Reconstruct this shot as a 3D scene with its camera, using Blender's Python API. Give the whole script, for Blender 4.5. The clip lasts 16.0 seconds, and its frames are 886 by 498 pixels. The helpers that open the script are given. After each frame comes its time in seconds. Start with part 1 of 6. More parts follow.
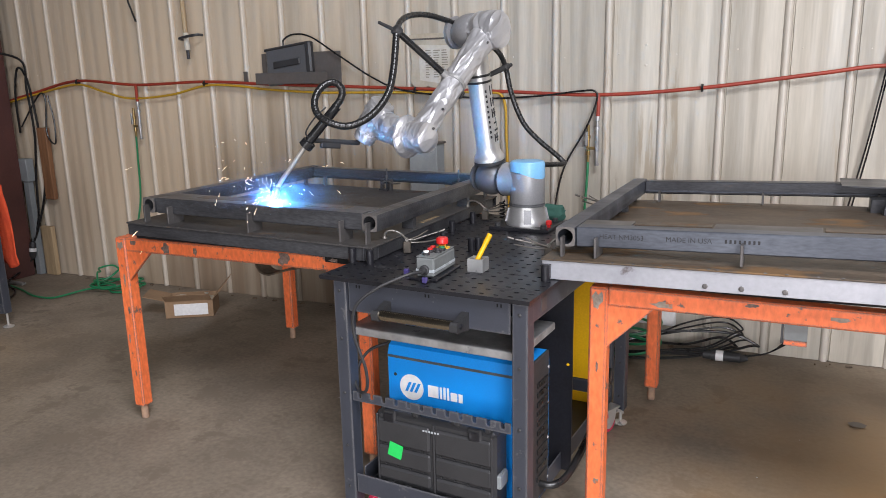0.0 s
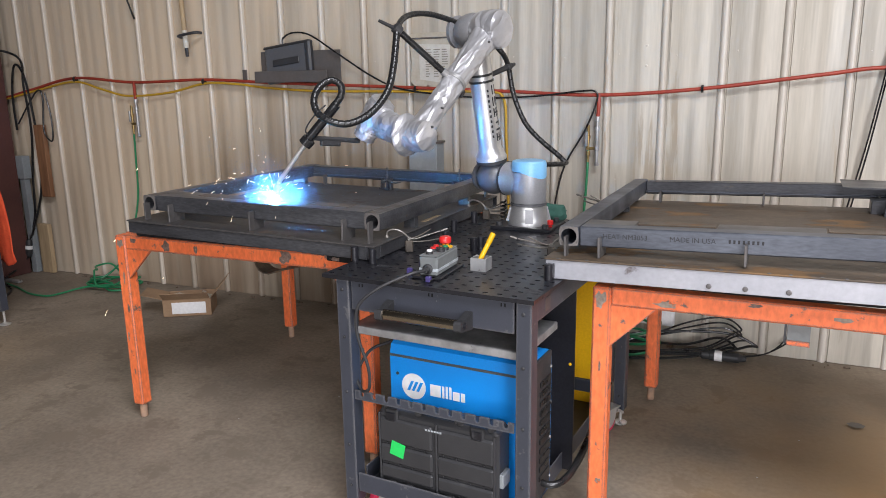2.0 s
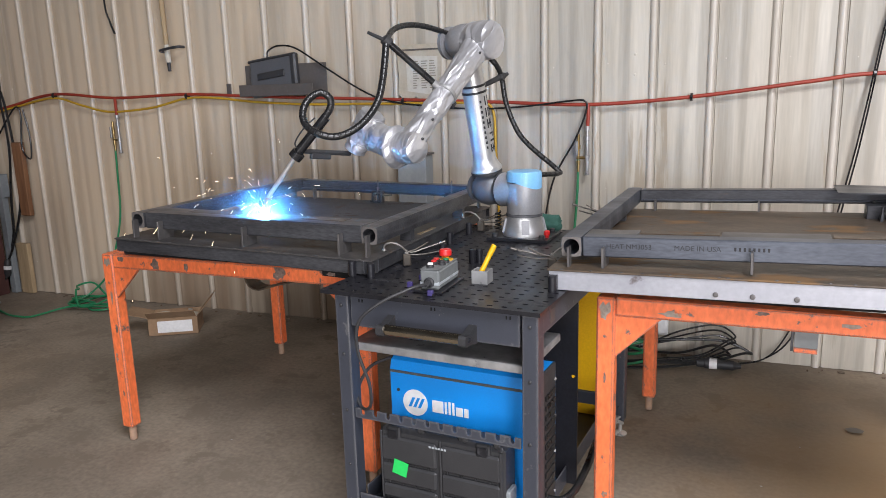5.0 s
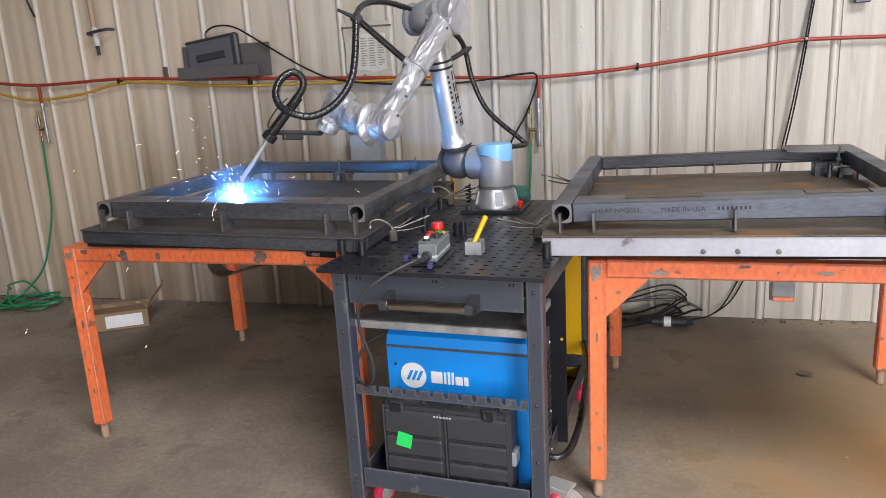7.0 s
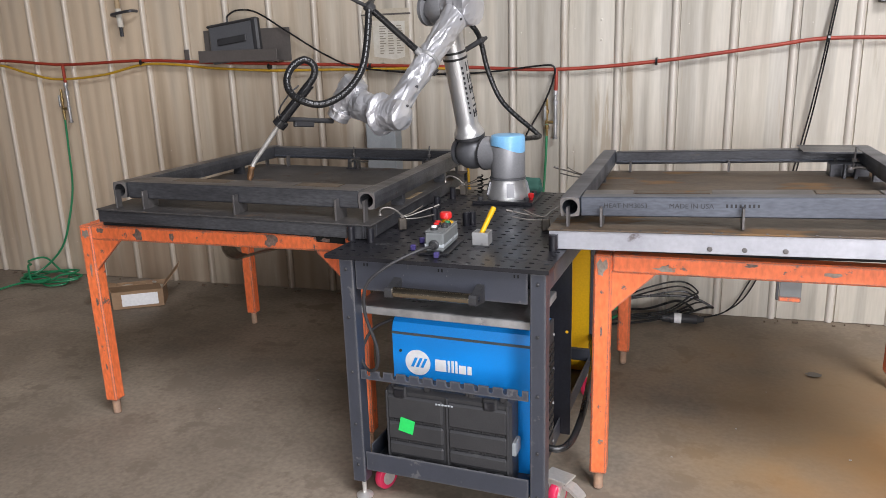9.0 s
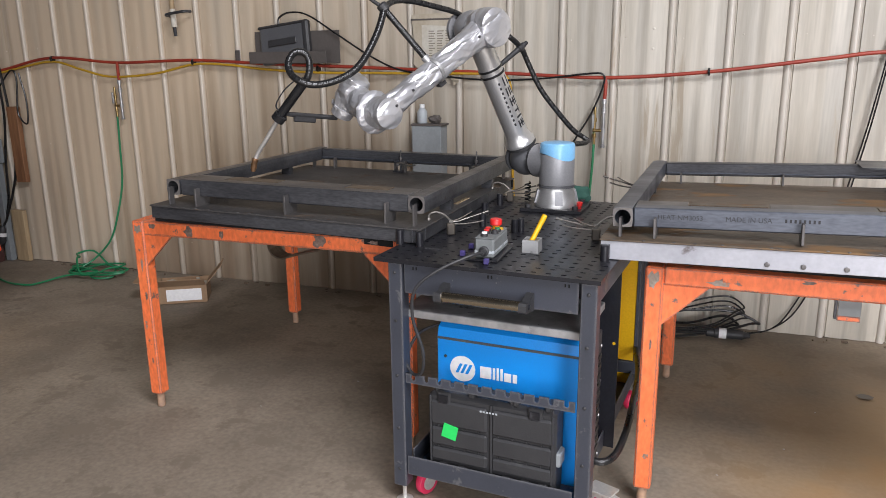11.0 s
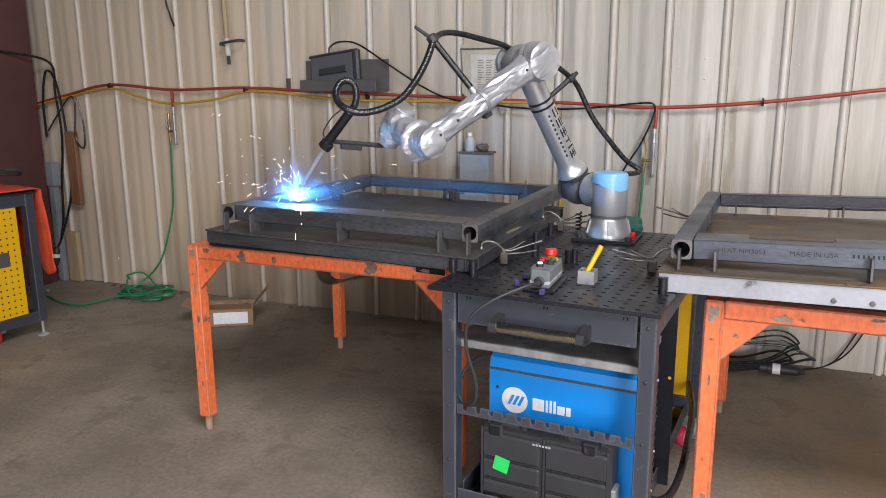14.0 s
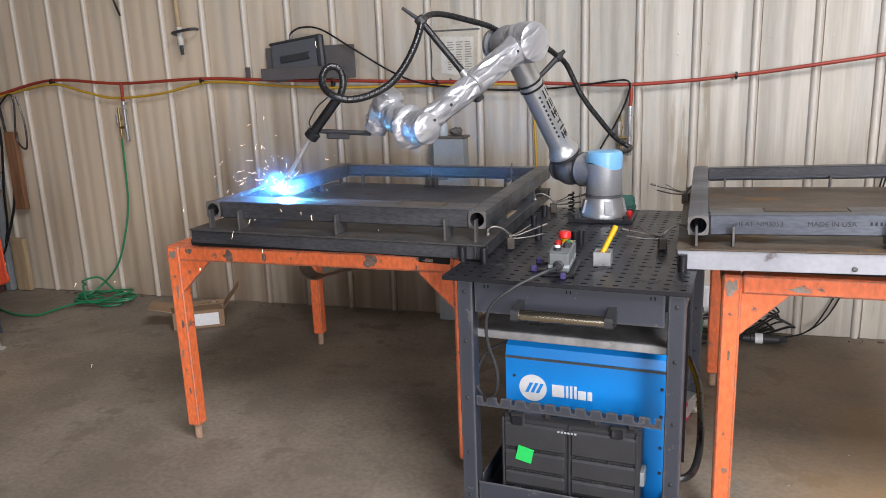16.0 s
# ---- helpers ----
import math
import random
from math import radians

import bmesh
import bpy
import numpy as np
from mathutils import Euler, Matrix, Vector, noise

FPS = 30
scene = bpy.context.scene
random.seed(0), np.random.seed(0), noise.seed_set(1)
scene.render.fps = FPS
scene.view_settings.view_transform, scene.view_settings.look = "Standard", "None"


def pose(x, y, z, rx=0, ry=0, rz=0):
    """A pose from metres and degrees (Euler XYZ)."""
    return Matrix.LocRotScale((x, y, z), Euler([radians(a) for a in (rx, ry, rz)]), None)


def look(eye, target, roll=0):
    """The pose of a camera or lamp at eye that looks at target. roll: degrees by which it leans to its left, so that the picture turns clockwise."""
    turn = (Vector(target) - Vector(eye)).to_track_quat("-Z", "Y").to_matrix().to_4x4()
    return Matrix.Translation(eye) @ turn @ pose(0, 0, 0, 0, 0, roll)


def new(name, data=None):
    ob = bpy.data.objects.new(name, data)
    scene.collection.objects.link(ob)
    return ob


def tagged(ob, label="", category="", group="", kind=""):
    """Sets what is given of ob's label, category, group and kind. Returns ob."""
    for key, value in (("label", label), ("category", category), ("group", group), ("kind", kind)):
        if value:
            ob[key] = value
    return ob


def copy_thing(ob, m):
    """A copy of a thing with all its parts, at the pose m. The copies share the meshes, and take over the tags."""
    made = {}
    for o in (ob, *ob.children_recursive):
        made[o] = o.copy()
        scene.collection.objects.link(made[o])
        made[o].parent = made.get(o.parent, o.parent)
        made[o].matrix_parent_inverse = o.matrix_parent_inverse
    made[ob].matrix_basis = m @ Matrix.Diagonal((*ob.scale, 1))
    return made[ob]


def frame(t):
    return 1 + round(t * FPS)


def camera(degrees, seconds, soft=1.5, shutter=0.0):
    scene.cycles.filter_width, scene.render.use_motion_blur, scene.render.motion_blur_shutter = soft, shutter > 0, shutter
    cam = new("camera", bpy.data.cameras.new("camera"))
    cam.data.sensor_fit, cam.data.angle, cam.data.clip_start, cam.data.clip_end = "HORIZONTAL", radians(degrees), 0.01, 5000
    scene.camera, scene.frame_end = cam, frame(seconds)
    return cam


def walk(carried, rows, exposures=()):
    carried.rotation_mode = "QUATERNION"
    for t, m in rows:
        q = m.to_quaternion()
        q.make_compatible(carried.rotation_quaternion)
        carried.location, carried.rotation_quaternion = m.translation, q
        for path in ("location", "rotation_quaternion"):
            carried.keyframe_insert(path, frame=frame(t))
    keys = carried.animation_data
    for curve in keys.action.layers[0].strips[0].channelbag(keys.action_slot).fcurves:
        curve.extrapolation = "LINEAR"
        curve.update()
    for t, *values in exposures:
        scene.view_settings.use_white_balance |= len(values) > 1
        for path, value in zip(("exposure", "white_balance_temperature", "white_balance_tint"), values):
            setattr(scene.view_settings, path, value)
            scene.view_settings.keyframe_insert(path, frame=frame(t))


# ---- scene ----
cam = camera(61.8, 16.0, soft=0.6)
METRES, EYE, TILT, LEAN, TURN = 0.9, 1.556, 0.0, 0.0, 25.7
ROWS = [
    (0.0, 0.0, 0.0, 0.0, -0.29, -12.89, 1.25),
    (0.5, -0.0075, -0.0022, 0.001, -0.74, -12.94, 1.2),
    (1.0, -0.0103, -0.0014, 0.0013, -0.81, -13.02, 1.13),
    (1.5, -0.015, 0.0069, -0.0023, -0.69, -13.0, 1.04),
    (2.0, -0.0321, 0.0019, -0.0027, -0.64, -12.91, 0.91),
    (2.5, -0.046, 0.0028, -0.0016, -0.48, -12.79, 0.82),
    (3.0, -0.0629, -0.0012, -0.0014, -0.28, -12.6, 0.75),
    (5.5, -0.1459, 0.0728, -0.0087, -4.28, -11.85, 2.43),
    (6.0, -0.2368, 0.085, -0.0111, -7.1, -11.97, 3.24),
    (6.5, -0.3847, 0.0557, -0.0165, -9.16, -13.36, 3.59),
    (7.0, -0.3985, 0.0334, -0.0082, -9.41, -13.93, 3.12),
    (7.5, -0.3704, 0.0134, 0.0034, -9.16, -14.13, 2.76),
    (8.0, -0.3607, -0.0041, 0.0033, -8.8, -14.29, 2.41),
    (8.5, -0.3569, -0.0083, -0.0009, -8.22, -14.44, 2.06),
    (9.0, -0.3586, 0.0081, -0.0053, -7.56, -14.67, 1.74),
    (11.5, -0.4329, 0.0246, -0.0021, -3.93, -13.84, 0.41),
    (12.0, -0.4467, 0.0251, 0.0035, -3.34, -13.24, 0.28),
    (12.5, -0.4565, 0.0291, 0.0077, -2.75, -12.67, 0.2),
    (13.0, -0.4624, 0.0327, 0.0075, -2.21, -12.29, 0.16),
    (13.5, -0.4725, 0.0383, 0.0061, -1.83, -12.12, 0.21),
    (14.0, -0.4866, 0.0415, 0.0051, -1.71, -12.18, 0.32),
    (14.5, -0.5115, 0.0409, 0.0046, -2.0, -12.42, 0.64),
    (15.0, -0.5202, 0.0885, -0.0059, -3.0, -12.74, 1.21),
    (15.5, -0.5832, 0.1304, -0.0061, -4.76, -13.08, 1.77),
    (16.0, -0.7442, 0.1586, -0.0015, -6.88, -13.37, 2.13),
]
walk(cam, [(t, pose(0, 0, EYE, TILT, LEAN, TURN) @ pose(METRES * x, METRES * y, METRES * z, 90 + pitch, roll, yaw)) for t, x, y, z, yaw, pitch, roll in ROWS])

# ---- light ----
world = bpy.data.worlds.new("sky")
scene.world = world
world.use_nodes = True
wn = world.node_tree
sky = wn.nodes.new("ShaderNodeTexSky")
sky.sky_type, sky.sun_disc = "NISHITA", False
sky.sun_elevation, sky.sun_rotation = radians(40), radians(160)
wn.nodes["Background"].inputs[1].default_value = 0.05
wn.links.new(sky.outputs[0], wn.nodes["Background"].inputs[0])


def area_lamp(name, m, width, height, power, colour):
    lamp = bpy.data.lights.new(name, "AREA")
    lamp.shape, lamp.size, lamp.size_y, lamp.energy, lamp.color = "RECTANGLE", width, height, power, colour
    ob = new(name, lamp)
    ob.matrix_world = m
    return ob


# daylight through the roof light and the tall open doorway, and an added fill lamp behind the camera
area_lamp("skylight_daylight", look((2.5, -1.3, 5.84), (2.5, -1.29, 0)), 3.4, 3.0, 800, (0.975, 0.97, 1.03))
area_lamp("doorway_daylight", look((3.1, -4.25, 1.8), (0.4, 0, 1.4)), 1.7, 3.2, 390, (0.975, 0.97, 1.03))
# fill without a known source, brightens the cart's front faces
area_lamp("front_fill_lamp", look((-0.95, -4.25, 1.7), (-1.2, 0, 1.3)), 2.2, 3.0, 105, (0.975, 0.97, 1.03))
scene.view_settings.exposure = 0.0

# ---- materials ----


def material(name, base, second=None, rough=0.6, metal=0.0, scale=6.0, bump=0.15, fine=60.0, spot=None, spot_scale=3.0, spot_at=0.62,
             stretch=(1, 1, 1), rough_var=0.15, spot_rough=0.8, grain_by=0.07, patch=None, crease=0.0, chips=None, wear=0.0, bands=0.0):
    m = bpy.data.materials.new(name)
    m.use_nodes = True
    t = m.node_tree
    n, l = t.nodes, t.links
    b = n["Principled BSDF"]
    co = n.new("ShaderNodeTexCoord")
    mp = n.new("ShaderNodeMapping")
    mp.inputs["Scale"].default_value = stretch
    l.new(co.outputs["Object"], mp.inputs[0])
    big = n.new("ShaderNodeTexNoise")
    big.inputs["Scale"].default_value, big.inputs["Detail"].default_value = scale, 6
    l.new(mp.outputs[0], big.inputs["Vector"])
    small = n.new("ShaderNodeTexNoise")
    small.inputs["Scale"].default_value, small.inputs["Detail"].default_value = fine, 4
    l.new(mp.outputs[0], small.inputs["Vector"])
    ramp = n.new("ShaderNodeMapRange")
    ramp.inputs["From Min"].default_value, ramp.inputs["From Max"].default_value = 0.32, 0.68
    l.new(big.outputs[0], ramp.inputs["Value"])
    mix = n.new("ShaderNodeMix")
    mix.data_type = "RGBA"
    mix.inputs["A"].default_value = (*base, 1)
    mix.inputs["B"].default_value = (*(second or [c * 0.75 for c in base]), 1)
    l.new(ramp.outputs[0], mix.inputs["Factor"])
    grain = n.new("ShaderNodeMix")
    grain.data_type, grain.blend_type = "RGBA", "MULTIPLY"
    grain.inputs["Factor"].default_value = 1.0
    g = n.new("ShaderNodeMapRange")
    g.inputs["From Min"].default_value, g.inputs["From Max"].default_value = 0.3, 0.7
    g.inputs["To Min"].default_value, g.inputs["To Max"].default_value = 1 - grain_by, 1 + 0.7 * grain_by
    l.new(small.outputs[0], g.inputs["Value"])
    l.new(mix.outputs["Result"], grain.inputs["A"])
    l.new(g.outputs[0], grain.inputs["B"])
    colour = grain.outputs["Result"]
    r = n.new("ShaderNodeMapRange")
    r.inputs["To Min"].default_value, r.inputs["To Max"].default_value = max(rough - rough_var, 0.05), min(rough + rough_var, 1)
    l.new(big.outputs[0], r.inputs["Value"])
    rough_out = r.outputs[0]
    if bands:
        # upright darker bands as wide as a hand, running down the sheet
        bmap, bn, bk, bx = n.new("ShaderNodeMapping"), n.new("ShaderNodeTexNoise"), n.new("ShaderNodeMapRange"), n.new("ShaderNodeMix")
        bmap.inputs["Scale"].default_value = (1.0, 0.0, 0.03)
        l.new(co.outputs["Object"], bmap.inputs[0])
        bn.inputs["Scale"].default_value, bn.inputs["Detail"].default_value = 8.5, 3
        l.new(bmap.outputs[0], bn.inputs["Vector"])
        bk.inputs["From Min"].default_value, bk.inputs["From Max"].default_value = 0.50, 0.56
        bk.inputs["To Min"].default_value, bk.inputs["To Max"].default_value = 1.0, 1.0 - bands
        l.new(bn.outputs[0], bk.inputs["Value"])
        bx.data_type, bx.blend_type = "RGBA", "MULTIPLY"
        bx.inputs["Factor"].default_value = 1.0
        l.new(colour, bx.inputs["A"])
        l.new(bk.outputs[0], bx.inputs["B"])
        colour = bx.outputs["Result"]
    if spot:
        s = n.new("ShaderNodeTexNoise")
        s.inputs["Scale"].default_value, s.inputs["Detail"].default_value, s.inputs["Roughness"].default_value = spot_scale, 8, 0.65
        l.new(mp.outputs[0], s.inputs["Vector"])
        k = n.new("ShaderNodeMapRange")
        k.inputs["From Min"].default_value, k.inputs["From Max"].default_value = spot_at, spot_at + 0.06
        l.new(s.outputs[0], k.inputs["Value"])
        sm = n.new("ShaderNodeMix")
        sm.data_type = "RGBA"
        l.new(k.outputs[0], sm.inputs["Factor"])
        l.new(colour, sm.inputs["A"])
        sm.inputs["B"].default_value = (*spot, 1)
        colour = sm.outputs["Result"]
        sr = n.new("ShaderNodeMix")
        l.new(k.outputs[0], sr.inputs["Factor"])
        l.new(rough_out, sr.inputs["A"])
        sr.inputs["B"].default_value = spot_rough
        rough_out = sr.outputs["Result"]
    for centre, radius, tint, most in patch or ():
        # a broad patch with a ragged edge, for stains and painted wall-foot shade: centre, radius, colour, cover
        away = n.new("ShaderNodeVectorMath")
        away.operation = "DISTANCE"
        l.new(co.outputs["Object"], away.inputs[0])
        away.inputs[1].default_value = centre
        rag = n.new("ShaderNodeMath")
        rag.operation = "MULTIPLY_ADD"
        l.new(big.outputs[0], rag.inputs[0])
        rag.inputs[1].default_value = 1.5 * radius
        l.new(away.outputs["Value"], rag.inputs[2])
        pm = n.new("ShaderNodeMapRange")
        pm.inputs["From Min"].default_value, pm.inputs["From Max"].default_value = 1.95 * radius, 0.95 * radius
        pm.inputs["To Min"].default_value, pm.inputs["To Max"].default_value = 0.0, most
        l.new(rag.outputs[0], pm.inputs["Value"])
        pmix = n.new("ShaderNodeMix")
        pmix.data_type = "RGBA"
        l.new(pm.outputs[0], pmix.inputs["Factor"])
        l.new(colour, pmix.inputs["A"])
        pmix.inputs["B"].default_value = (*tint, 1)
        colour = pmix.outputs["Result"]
    if chips:
        # paint knocked off along the edges, in ragged bits
        bev, geo, dot = n.new("ShaderNodeBevel"), n.new("ShaderNodeNewGeometry"), n.new("ShaderNodeVectorMath")
        bev.samples, bev.inputs["Radius"].default_value = 4, 0.010
        dot.operation = "DOT_PRODUCT"
        l.new(bev.outputs[0], dot.inputs[0])
        l.new(geo.outputs["Normal"], dot.inputs[1])
        cn, add, cm, cmix = n.new("ShaderNodeTexNoise"), n.new("ShaderNodeMath"), n.new("ShaderNodeMapRange"), n.new("ShaderNodeMix")
        cn.inputs["Scale"].default_value, cn.inputs["Detail"].default_value, cn.inputs["Roughness"].default_value = 16, 7, 0.7
        l.new(co.outputs["Object"], cn.inputs["Vector"])
        add.operation = "MULTIPLY_ADD"
        l.new(dot.outputs["Value"], add.inputs[0])
        add.inputs[1].default_value = -3.0
        l.new(cn.outputs[0], add.inputs[2])
        cm.inputs["From Min"].default_value, cm.inputs["From Max"].default_value = -2.405 - wear, -2.375 - wear
        l.new(add.outputs[0], cm.inputs["Value"])
        cmix.data_type = "RGBA"
        l.new(cm.outputs[0], cmix.inputs["Factor"])
        l.new(colour, cmix.inputs["A"])
        cmix.inputs["B"].default_value = (*chips, 1)
        colour = cmix.outputs["Result"]
    l.new(colour, b.inputs["Base Color"])
    l.new(rough_out, b.inputs["Roughness"])
    b.inputs["Metallic"].default_value = metal
    if bump:
        bp = n.new("ShaderNodeBump")
        bp.inputs["Strength"].default_value, bp.inputs["Distance"].default_value = bump, 0.004
        l.new(small.outputs[0], bp.inputs["Height"])
        l.new(bp.outputs[0], b.inputs["Normal"])
        if crease:
            warp, wadd = n.new("ShaderNodeTexNoise"), n.new("ShaderNodeVectorMath")
            warp.inputs["Scale"].default_value = 9
            l.new(mp.outputs[0], warp.inputs["Vector"])
            wadd.operation = "MULTIPLY_ADD"
            l.new(warp.outputs["Color"], wadd.inputs[0])
            wadd.inputs[1].default_value = (0.09, 0.09, 0.09)
            l.new(mp.outputs[0], wadd.inputs[2])
            ridge, bp2 = n.new("ShaderNodeTexVoronoi"), n.new("ShaderNodeBump")
            ridge.feature = "DISTANCE_TO_EDGE"
            ridge.inputs["Scale"].default_value = 13
            l.new(wadd.outputs[0], ridge.inputs["Vector"])
            bp2.inputs["Strength"].default_value, bp2.inputs["Distance"].default_value = crease, 0.03
            l.new(ridge.outputs["Distance"], bp2.inputs["Height"])
            l.new(bp.outputs[0], bp2.inputs["Normal"])
            l.new(bp2.outputs[0], b.inputs["Normal"])
    return m


def glow(name, colour, strength):
    m = bpy.data.materials.new(name)
    m.use_nodes = True
    b = m.node_tree.nodes["Principled BSDF"]
    b.inputs["Base Color"].default_value = (0.02, 0.02, 0.02, 1)
    b.inputs["Emission Color"].default_value = (*colour, 1)
    b.inputs["Emission Strength"].default_value = strength
    return m


